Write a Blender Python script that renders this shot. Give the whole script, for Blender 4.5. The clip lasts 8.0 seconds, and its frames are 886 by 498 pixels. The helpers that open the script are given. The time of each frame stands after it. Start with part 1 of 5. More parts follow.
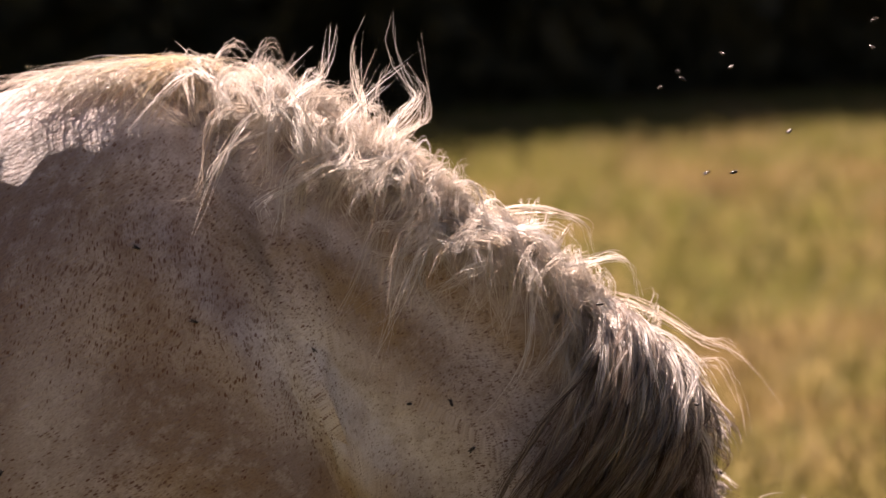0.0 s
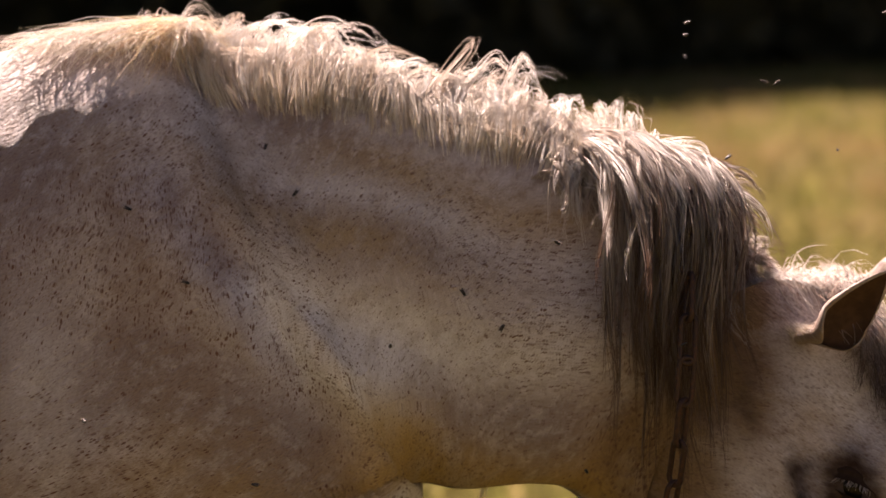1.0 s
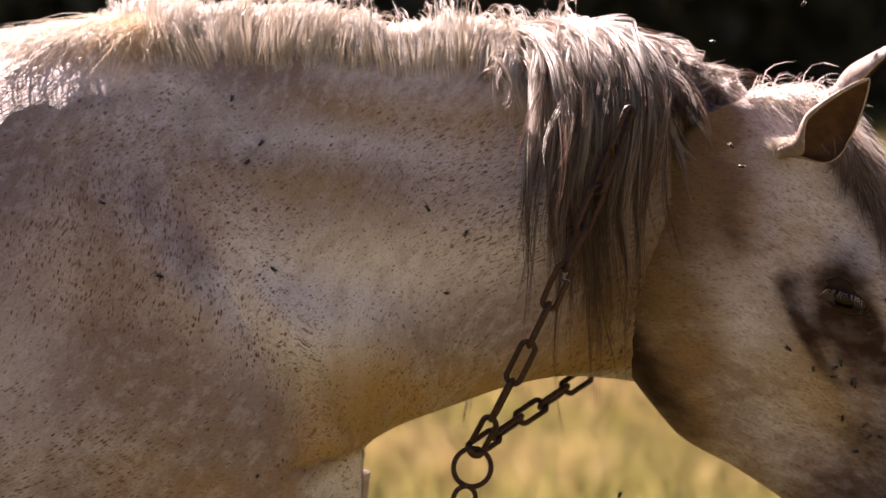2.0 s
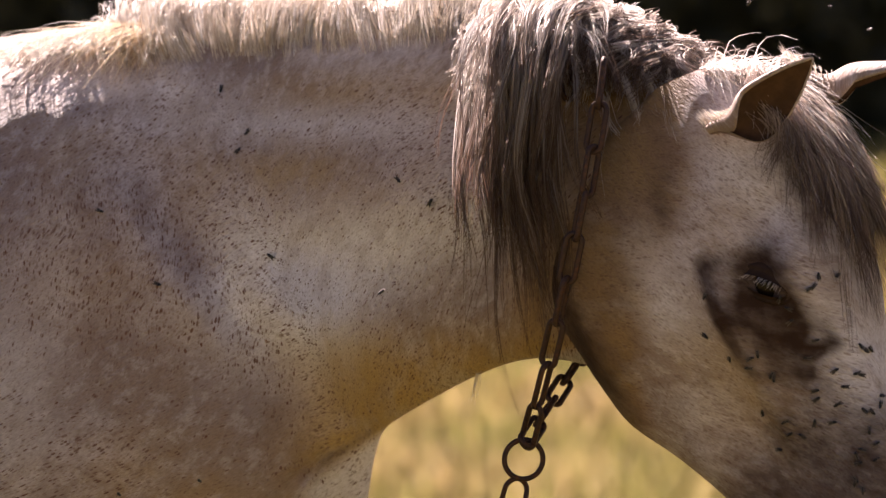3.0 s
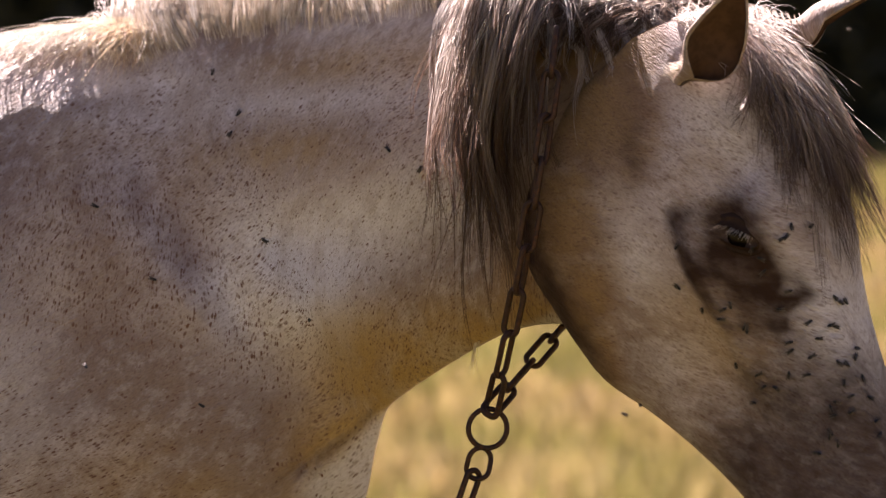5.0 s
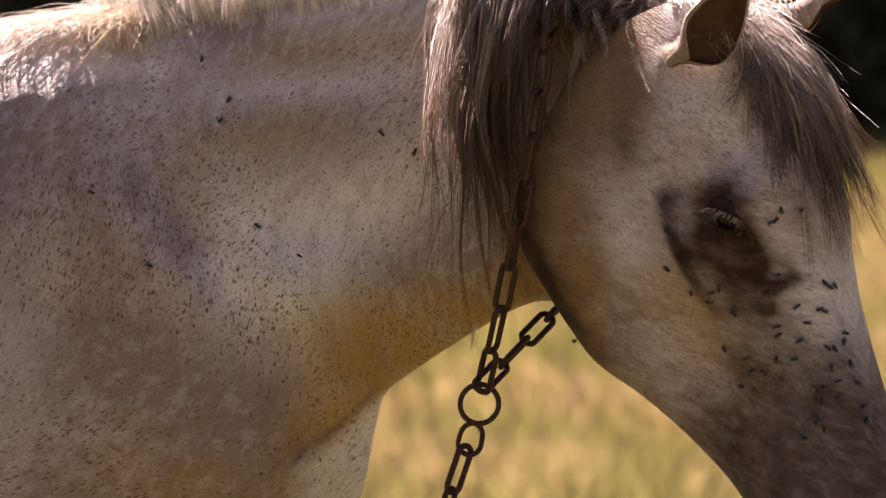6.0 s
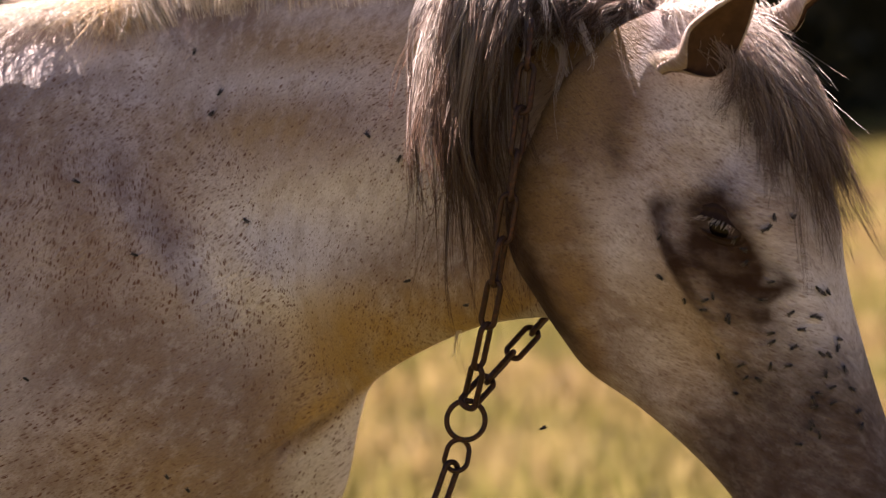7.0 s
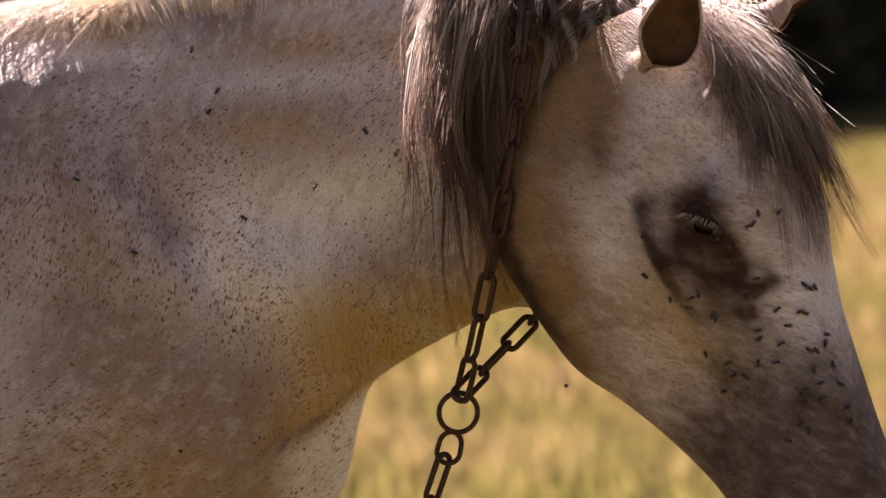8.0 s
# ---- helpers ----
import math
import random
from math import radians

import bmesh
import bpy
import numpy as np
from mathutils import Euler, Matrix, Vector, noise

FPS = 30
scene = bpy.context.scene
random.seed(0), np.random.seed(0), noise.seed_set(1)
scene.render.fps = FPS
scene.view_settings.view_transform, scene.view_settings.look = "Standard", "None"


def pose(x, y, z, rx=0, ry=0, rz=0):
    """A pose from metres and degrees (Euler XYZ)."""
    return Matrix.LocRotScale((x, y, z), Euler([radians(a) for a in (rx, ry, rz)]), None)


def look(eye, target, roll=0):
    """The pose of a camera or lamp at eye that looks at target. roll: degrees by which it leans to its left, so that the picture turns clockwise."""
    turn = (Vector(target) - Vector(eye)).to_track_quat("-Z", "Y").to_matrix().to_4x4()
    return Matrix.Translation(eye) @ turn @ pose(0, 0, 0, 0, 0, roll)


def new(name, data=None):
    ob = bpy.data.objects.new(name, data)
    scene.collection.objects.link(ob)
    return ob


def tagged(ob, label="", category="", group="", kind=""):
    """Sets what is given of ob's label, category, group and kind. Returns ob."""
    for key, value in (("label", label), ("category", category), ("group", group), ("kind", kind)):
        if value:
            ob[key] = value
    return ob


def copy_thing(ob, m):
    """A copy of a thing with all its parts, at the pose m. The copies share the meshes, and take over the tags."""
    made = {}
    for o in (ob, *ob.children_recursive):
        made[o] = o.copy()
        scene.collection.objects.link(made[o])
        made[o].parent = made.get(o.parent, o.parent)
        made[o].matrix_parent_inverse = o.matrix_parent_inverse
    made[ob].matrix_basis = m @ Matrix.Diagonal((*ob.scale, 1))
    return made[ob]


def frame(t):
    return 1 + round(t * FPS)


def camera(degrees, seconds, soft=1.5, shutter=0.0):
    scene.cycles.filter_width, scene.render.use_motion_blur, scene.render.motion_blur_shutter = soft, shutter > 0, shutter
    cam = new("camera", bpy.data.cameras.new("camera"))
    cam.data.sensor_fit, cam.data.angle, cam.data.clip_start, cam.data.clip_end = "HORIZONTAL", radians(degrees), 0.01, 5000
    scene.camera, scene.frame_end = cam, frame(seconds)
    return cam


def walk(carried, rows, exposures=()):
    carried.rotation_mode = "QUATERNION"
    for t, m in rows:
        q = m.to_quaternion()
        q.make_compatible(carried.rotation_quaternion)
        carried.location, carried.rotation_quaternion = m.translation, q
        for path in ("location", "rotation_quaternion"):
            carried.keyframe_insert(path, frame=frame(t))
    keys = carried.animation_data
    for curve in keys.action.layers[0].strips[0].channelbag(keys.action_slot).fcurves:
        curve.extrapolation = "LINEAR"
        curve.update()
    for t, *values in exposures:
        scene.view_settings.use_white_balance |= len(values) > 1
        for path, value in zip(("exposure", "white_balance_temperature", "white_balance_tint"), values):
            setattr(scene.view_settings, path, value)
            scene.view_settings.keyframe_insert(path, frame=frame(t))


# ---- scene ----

# ---------------------------------------------------------------- camera
cam = camera(14.0, 8.0, soft=1.4)
cam.data.dof.use_dof = True
cam.data.dof.focus_distance = 3.28
cam.data.dof.aperture_fstop = 5.8

walk(cam, [
    (0.0, pose(0, 0, 1.3124, 86.531, 0, 0.940)),
    (0.5, pose(0, 0, 1.3034, 86.241, 0, 1.048)),
    (1.0, pose(0, 0, 1.2962, 86.182, 0, 0.807)),
    (1.5, pose(0, 0, 1.2586, 86.780, 0, 0.756)),
    (2.0, pose(0, 0, 1.2424, 86.995, 0, 0.400)),
    (2.2, pose(0, 0, 1.2379, 87.052, 0, 0.231)),
    (3.3, pose(0, 0, 1.2278, 87.498, 0, 0.392)),
    (3.5, pose(0, 0, 1.2273, 87.579, 0, 0.293)),
    (4.0, pose(0, 0, 1.2245, 87.599, 0, 0.231)),
    (4.5, pose(0, 0, 1.2217, 87.520, 0, 0.294)),
    (6.0, pose(0, 0, 1.2155, 87.282, 0, 0.232)),
    (6.5, pose(0, 0, 1.2122, 87.212, 0, 0.089)),
    (7.0, pose(0, 0, 1.2155, 87.111, 0, 0.000)),
    (7.5, pose(0, 0, 1.2178, 87.046, 0, 0.000)),
    (8.0, pose(0, 0, 1.2200, 87.000, 0, 0.000)),
], exposures=[(0.0, 1.62, 7500, 36), (0.5, 1.62, 7300, 37), (1.0, 1.78, 7600, 37), (1.5, 2.05, 6600, 38), (2.0, 2.22, 7000, 37), (4.5, 2.25, 6750, 36), (6.5, 2.19, 7100, 38), (8.0, 2.19, 7100, 38)])

# ---------------------------------------------------------------- light
SUN_AZ, SUN_EL = radians(-24), radians(46.5)      # azimuth from +y towards +x
world = bpy.data.worlds.new("sky")
scene.world = world
world.use_nodes = True
wn = world.node_tree.nodes
sky = wn.new("ShaderNodeTexSky")
sky.sky_type, sky.sun_disc = "NISHITA", False
sky.sun_elevation, sky.sun_rotation = SUN_EL, SUN_AZ
world.node_tree.links.new(sky.outputs[0], wn["Background"].inputs[0])
wn["Background"].inputs[1].default_value = 0.0185
sun = new("sun", bpy.data.lights.new("sun", "SUN"))
sun.data.energy, sun.data.angle, sun.data.color = 5.0, radians(0.5), (1.0, 0.93, 0.82)
sun_from = Vector((math.sin(SUN_AZ) * math.cos(SUN_EL), math.cos(SUN_AZ) * math.cos(SUN_EL), math.sin(SUN_EL)))
sun.matrix_world = look(sun_from * 60, (0, 0, 0))


# ---------------------------------------------------------------- materials
class Mat:
    """A small node builder."""

    def __init__(self, name):
        self.m = bpy.data.materials.new(name)
        self.m.use_nodes = True
        self.t = self.m.node_tree
        self.b = self.t.nodes["Principled BSDF"]
        self.out = self.t.nodes["Material Output"]

    def n(self, kind, **kw):
        node = self.t.nodes.new("ShaderNode" + kind)
        for k, v in kw.items():
            setattr(node, k, v)
        return node

    def put(self, node, socket, value):
        if isinstance(value, bpy.types.NodeSocket):
            self.t.links.new(value, node.inputs[socket])
        else:
            node.inputs[socket].default_value = value
        return node

    def coord(self, which="Object", scale=(1, 1, 1), rz=0.0):
        c = self.n("TexCoord")
        mp = self.n("Mapping")
        self.t.links.new(c.outputs[which], mp.inputs[0])
        mp.inputs[3].default_value = scale
        mp.inputs[2].default_value = (0, 0, rz)
        return mp.outputs[0]

    def lie_of(self, stretch, degrees):
        """The coat's own coordinates, drawn out along a direction."""
        c = self.n("TexCoord")
        mp = self.n("Mapping", vector_type="TEXTURE")
        self.t.links.new(c.outputs["UV"], mp.inputs[0])
        mp.inputs[2].default_value = (0, 0, radians(degrees))
        mp.inputs[3].default_value = (stretch, 1, 1)
        return mp.outputs[0]

    def noise(self, vec, scale, detail=4, rough=0.55):
        k = self.n("TexNoise")
        self.put(k, 0, vec)
        self.put(k, "Scale", scale)
        self.put(k, "Detail", detail)
        self.put(k, "Roughness", rough)
        return k.outputs[0]

    def ramp(self, fac, stops):
        r = self.n("ValToRGB")
        e = r.color_ramp.elements
        while len(e) < len(stops):
            e.new(0.5)
        for el, (p, c) in zip(e, stops):
            el.position = p
            el.color = c if len(c) == 4 else (*c, 1)
        self.t.links.new(fac, r.inputs[0])
        return r.outputs[0]

    def mix(self, fac, a, b, mode="MIX"):
        x = self.n("Mix", data_type="RGBA", blend_type=mode)
        self.put(x, 0, fac)
        for s, v in ((6, a), (7, b)):
            if isinstance(v, tuple) and len(v) == 3:
                v = (*v, 1)
            self.put(x, s, v)
        return x.outputs[2]

    def math(self, op, a, b=0.0):
        x = self.n("Math", operation=op)
        self.put(x, 0, a)
        self.put(x, 1, b)
        return x.outputs[0]

    def remap(self, v, lo, hi, a=0.0, b=1.0):
        x = self.n("MapRange", interpolation_type="SMOOTHSTEP")
        self.put(x, 0, v)
        for i, k in enumerate((lo, hi, a, b)):
            x.inputs[i + 1].default_value = k
        return x.outputs[0]

    def bump(self, h, strength, dist):
        x = self.n("Bump")
        self.put(x, "Height", h)
        x.inputs["Strength"].default_value = strength
        x.inputs["Distance"].default_value = dist
        self.t.links.new(x.outputs[0], self.b.inputs["Normal"])

    def attr(self, name):
        return self.n("Attribute", attribute_name=name).outputs["Fac"]

    def base(self, col, rough=0.6, spec=0.3, metal=0.0):
        self.put(self.b, "Base Color", col if not isinstance(col, tuple) else (*col, 1))
        self.put(self.b, "Roughness", rough)
        self.b.inputs["Specular IOR Level"].default_value = spec
        self.b.inputs["Metallic"].default_value = metal
        return self.m


def coat_material():
    """White-grey coat with flecks, yellow stains with grass bounce, and dark skin with painted shade where 'dark' says
    so.
    """
    k = Mat("grey_coat")
    uv = k.coord("UV")
    big = k.noise(uv, 6.0, 3)
    mid = k.noise(uv, 22.0, 4)
    base = k.mix(k.remap(big, 0.42, 0.62), (0.37, 0.300, 0.288), (0.66, 0.605, 0.618))
    stain_bounce = k.math("MULTIPLY", k.remap(k.noise(k.coord("UV", (1, 1.6, 1)), 4.2, 3), 0.45, 0.62), 0.26)
    base = k.mix(stain_bounce, base, (0.60, 0.43, 0.22))
    base = k.mix(k.remap(mid, 0.48, 0.72, 0, 0.40), base, (0.36, 0.27, 0.23))
    mottle = k.noise(k.lie_of(2.0, 48), 95.0, 6, 0.68)
    base = k.mix(k.remap(mottle, 0.50, 0.61, 0, 0.34), base, (0.86, 0.82, 0.87))
    base = k.mix(k.remap(mottle, 0.50, 0.38, 0, 0.50), base, (0.34, 0.235, 0.18))
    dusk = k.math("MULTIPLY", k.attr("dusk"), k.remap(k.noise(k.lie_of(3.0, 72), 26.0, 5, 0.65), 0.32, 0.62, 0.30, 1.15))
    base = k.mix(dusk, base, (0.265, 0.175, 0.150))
    base = k.mix(k.math("MULTIPLY", k.attr("stain_bounce"), k.remap(k.noise(k.lie_of(2.0, 30), 24.0, 4), 0.28, 0.6, 0.45, 1.0)), base, (0.55, 0.36, 0.12))
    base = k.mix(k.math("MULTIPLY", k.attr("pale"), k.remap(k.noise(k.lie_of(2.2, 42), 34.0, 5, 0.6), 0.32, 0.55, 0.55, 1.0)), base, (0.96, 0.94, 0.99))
    # fine hair grain, stretched along the lie of the coat
    lie = k.lie_of(4.0, 36)
    grain = k.noise(lie, 900.0, 3, 0.6)
    grain2 = k.noise(lie, 260.0, 3, 0.6)
    base = k.mix(k.remap(grain, 0.38, 0.7, 0, 0.32), base, (0.30, 0.25, 0.23), "MULTIPLY")
    base = k.mix(k.remap(grain2, 0.54, 0.74, 0, 0.34), base, (0.36, 0.27, 0.23))
    # flecks, two lies of the coat, and a finer ticking
    warp = k.n("VectorMath", operation="MULTIPLY_ADD")
    wobble = k.n("TexNoise")
    k.put(wobble, 0, uv)
    wobble.inputs["Scale"].default_value = 9.0
    k.t.links.new(wobble.outputs["Color"], warp.inputs[0])
    warp.inputs[1].default_value = (0.035, 0.035, 0.0)
    k.t.links.new(uv, warp.inputs[2])

    def flecks(angle, scale, stretch, share, big_size):
        mp = k.n("Mapping", vector_type="TEXTURE")
        k.t.links.new(warp.outputs[0], mp.inputs[0])
        mp.inputs[2].default_value = (0, 0, radians(angle))
        mp.inputs[3].default_value = (stretch, 1, 1)
        v = k.n("TexVoronoi", feature="F1")
        k.put(v, 0, mp.outputs[0])
        v.inputs["Scale"].default_value = scale
        rnd = k.n("SeparateColor")
        k.t.links.new(v.outputs["Color"], rnd.inputs[0])
        size = k.remap(k.math("ADD", rnd.outputs[0], k.remap(big, 0.35, 0.62, -0.18, 0.10)), 1.0 - share, 1.0, 0.0, big_size)
        ragged = k.math("MULTIPLY", k.math("SUBTRACT", grain2, 0.5), 0.55)
        edge = k.math("ADD", k.math("SUBTRACT", size, v.outputs["Distance"]), ragged)
        return k.math("MULTIPLY", k.remap(edge, -0.06, 0.24), k.remap(rnd.outputs[1], 0.0, 1.0, 0.35, 1.0))
    side_lie = k.remap(k.attr("dusk"), 0.25, 0.45)
    fl = k.math("MAXIMUM", k.mix(side_lie, flecks(34, 610.0, 3.4, 0.85, 0.55), flecks(68, 590.0, 3.6, 0.85, 0.55)),
                k.mix(side_lie, flecks(30, 400.0, 3.0, 0.42, 0.42), flecks(64, 400.0, 3.2, 0.42, 0.42)))
    fine = k.mix(side_lie, flecks(26, 900.0, 3.2, 0.95, 0.50), flecks(58, 900.0, 3.2, 0.95, 0.50))
    base = k.mix(k.math("MULTIPLY", k.math("MULTIPLY", fine, k.attr("fleck")), 0.80), base, (0.28, 0.17, 0.12))
    base = k.mix(k.math("MULTIPLY", fl, k.attr("fleck")), base, (0.180, 0.088, 0.058))
    # bare dark skin, and shade painted round the jaw and in the breast fold
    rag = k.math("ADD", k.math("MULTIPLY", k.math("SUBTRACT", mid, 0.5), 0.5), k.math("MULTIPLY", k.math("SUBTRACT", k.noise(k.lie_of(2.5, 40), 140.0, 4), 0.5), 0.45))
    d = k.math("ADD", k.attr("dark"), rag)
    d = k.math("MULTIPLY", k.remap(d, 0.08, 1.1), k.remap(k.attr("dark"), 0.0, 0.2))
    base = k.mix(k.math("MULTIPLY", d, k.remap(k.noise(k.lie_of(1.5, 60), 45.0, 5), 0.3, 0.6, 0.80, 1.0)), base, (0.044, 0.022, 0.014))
    k.bump(k.math("ADD", grain, k.math("MULTIPLY", grain2, 1.5)), 0.7, 0.003)
    m = k.base(base, 0.55, 0.16)
    return m


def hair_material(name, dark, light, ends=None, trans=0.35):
    """Hair that varies from wisp to wisp; ends: dirtier tip colour, also darkened for shade low in the hair."""
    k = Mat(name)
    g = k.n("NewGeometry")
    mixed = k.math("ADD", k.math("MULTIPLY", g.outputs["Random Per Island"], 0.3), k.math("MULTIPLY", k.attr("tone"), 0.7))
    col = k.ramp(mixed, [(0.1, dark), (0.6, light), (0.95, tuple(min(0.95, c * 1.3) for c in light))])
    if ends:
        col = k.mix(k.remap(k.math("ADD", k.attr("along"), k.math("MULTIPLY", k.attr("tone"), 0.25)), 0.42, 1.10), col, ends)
    m = k.base(col, 0.38, 0.4)
    tr = k.n("BsdfTranslucent")
    k.t.links.new(col, tr.inputs[0])
    mx = k.n("MixShader")
    mx.inputs[0].default_value = trans
    k.t.links.new(k.b.outputs[0], mx.inputs[1])
    k.t.links.new(tr.outputs[0], mx.inputs[2])
    k.t.links.new(mx.outputs[0], k.out.inputs[0])
    return m


def plain(name, col, rough=0.5, spec=0.4, metal=0.0, var=0.3, scale=60.0):
    k = Mat(name)
    c = k.coord()
    f = k.noise(c, scale, 4)
    colour = k.mix(k.remap(f, 0.35, 0.7, 0, var), col, tuple(x * 0.45 for x in col))
    k.bump(f, 0.2, 0.002)
    return k.base(colour, rough, spec, metal)


def iron_material():
    k = Mat("rusty_iron")
    c = k.coord()
    f = k.noise(c, 220.0, 5)
    col = k.ramp(f, [(0.3, (0.026, 0.017, 0.016)), (0.55, (0.075, 0.040, 0.028)), (0.75, (0.17, 0.072, 0.036))])
    k.bump(f, 0.5, 0.002)
    return k.base(col, k.remap(f, 0.3, 0.7, 0.42, 0.75), 0.5, 0.55)


def grass_material():
    k = Mat("meadow_grass")
    g = k.n("NewGeometry")
    c = k.coord("Object", (0.5, 0.32, 1))
    patch = k.noise(c, 1.1, 3)
    a = k.ramp(g.outputs["Random Per Island"], [(0.0, (0.18, 0.13, 0.05)), (0.5, (0.30, 0.215, 0.095)), (1.0, (0.44, 0.335, 0.17))])
    b = k.ramp(g.outputs["Random Per Island"], [(0.0, (0.11, 0.125, 0.03)), (0.6, (0.20, 0.195, 0.055)), (1.0, (0.32, 0.265, 0.105))])
    col = k.mix(k.remap(patch, 0.38, 0.56), a, b)
    tuft = k.noise(k.coord("Object", (1.0, 0.5, 1)), 3.6, 3)
    col = k.mix(k.remap(tuft, 0.52, 0.70, 0, 0.45), col, (0.48, 0.37, 0.19))
    col = k.mix(k.remap(tuft, 0.46, 0.32, 0, 0.45), col, (0.16, 0.15, 0.045))
    m = k.base(col, 0.6, 0.2)
    tr = k.n("BsdfTranslucent")
    k.t.links.new(col, tr.inputs[0])
    mx = k.n("MixShader")
    mx.inputs[0].default_value = 0.45
    k.t.links.new(k.b.outputs[0], mx.inputs[1])
    k.t.links.new(tr.outputs[0], mx.inputs[2])
    k.t.links.new(mx.outputs[0], k.out.inputs[0])
    return m


def ground_material():
    k = Mat("meadow_soil")
    c = k.coord("Object")
    f = k.noise(c, 0.9, 5)
    g = k.noise(c, 14.0, 4)
    col = k.mix(k.remap(f, 0.4, 0.62), (0.20, 0.16, 0.05), (0.11, 0.12, 0.03))
    col = k.mix(k.remap(g, 0.4, 0.7, 0, 0.6), col, (0.26, 0.20, 0.09))
    k.bump(g, 0.6, 0.05)
    return k.base(col, 0.9, 0.1)


COAT = coat_material()
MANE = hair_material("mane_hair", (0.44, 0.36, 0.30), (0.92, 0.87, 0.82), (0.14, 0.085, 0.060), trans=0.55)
PALE = hair_material("pale_mane_hair", (0.50, 0.41, 0.32), (0.88, 0.82, 0.74), trans=0.30)
# next two: whiter mane hair, with sunlight put into the colour
SUNLIT = hair_material("sunlit_mane_hair", (0.52, 0.43, 0.37), (0.90, 0.86, 0.82), trans=0.6)
THROWN = hair_material("thrown_mane_hair", (0.60, 0.51, 0.42), (0.94, 0.91, 0.87), trans=0.55)
GOLDEN = hair_material("golden_mane_hair", (0.55, 0.36, 0.20), (0.88, 0.74, 0.54), trans=0.55)
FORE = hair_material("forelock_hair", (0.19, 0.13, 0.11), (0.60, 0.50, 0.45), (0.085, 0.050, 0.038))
LASH = hair_material("lash_hair", (0.6, 0.5, 0.42), (0.8, 0.72, 0.65))
IRON = iron_material()
EARIN = plain("ear_inside", (0.10, 0.055, 0.035), 0.75, 0.15, 0, 0.6, 90)
LID = plain("eyelid_skin", (0.036, 0.019, 0.012), 0.65, 0.18, 0, 0.6, 150)
EYE_M = plain("eye", (0.012, 0.007, 0.005), 0.22, 0.2, 0, 0.2, 40)
HOOF = plain("hoof_horn", (0.09, 0.07, 0.055), 0.45, 0.4, 0, 0.5, 40)
FLY_M = plain("fly_body", (0.015, 0.013, 0.014), 0.4, 0.5, 0, 0.3, 400)
WING_M = hair_material("fly_wing", (0.13, 0.11, 0.10), (0.22, 0.20, 0.18), trans=0.6)
GRASS = grass_material()
SOIL = ground_material()
BARK = plain("bark", (0.07, 0.05, 0.038), 0.9, 0.1, 0, 0.6, 6)
LEAF = plain("forest_leaf", (0.06, 0.06, 0.035), 0.65, 0.2, 0, 0.6, 2.0)


# ---------------------------------------------------------------- mesh tools
def mesh_from(name, verts, faces, mats, smooth=True, normals=None, uvs=None, attrs=None, slots=None):
    me = bpy.data.meshes.new(name)
    me.from_pydata([tuple(v) for v in verts], [], faces)
    for m in mats:
        me.materials.append(m)
    if smooth:
        me.polygons.foreach_set("use_smooth", np.ones(len(me.polygons), bool))
    if slots is not None:
        me.polygons.foreach_set("material_index", np.array(slots, np.int32))
    if uvs is not None:
        lay = me.uv_layers.new(name="UVMap")
        idx = np.empty(len(me.loops), np.int32)
        me.loops.foreach_get("vertex_index", idx)
        lay.data.foreach_set("uv", np.asarray(uvs, float)[idx].ravel())
    for key, val in (attrs or {}).items():
        a = me.attributes.new(key, "FLOAT", "POINT")
        a.data.foreach_set("value", np.asarray(val, np.float32))
    me.update()
    if normals is not None:
        me.normals_split_custom_set_from_vertices([tuple(n) for n in normals])
    return me


def part(name, bm, material, parent, label=""):
    """Link a bmesh or a mesh as one part under a thing or a part."""
    if isinstance(bm, bmesh.types.BMesh):
        me = bpy.data.meshes.new(name)
        bm.to_mesh(me)
        bm.free()
        me.polygons.foreach_set("use_smooth", np.ones(len(me.polygons), bool))
    else:
        me = bm
    if material and not me.materials:
        me.materials.append(material)
    ob = new(name, me)
    ob.parent = parent
    return tagged(ob, label)


def grid_faces(nr, nc, closed=True):
    fs = []
    m = nc if closed else nc - 1
    for i in range(nr - 1):
        for j in range(m):
            a, b = i * nc + j, i * nc + (j + 1) % nc
            fs.append((a, b, b + nc, a + nc))
    return fs


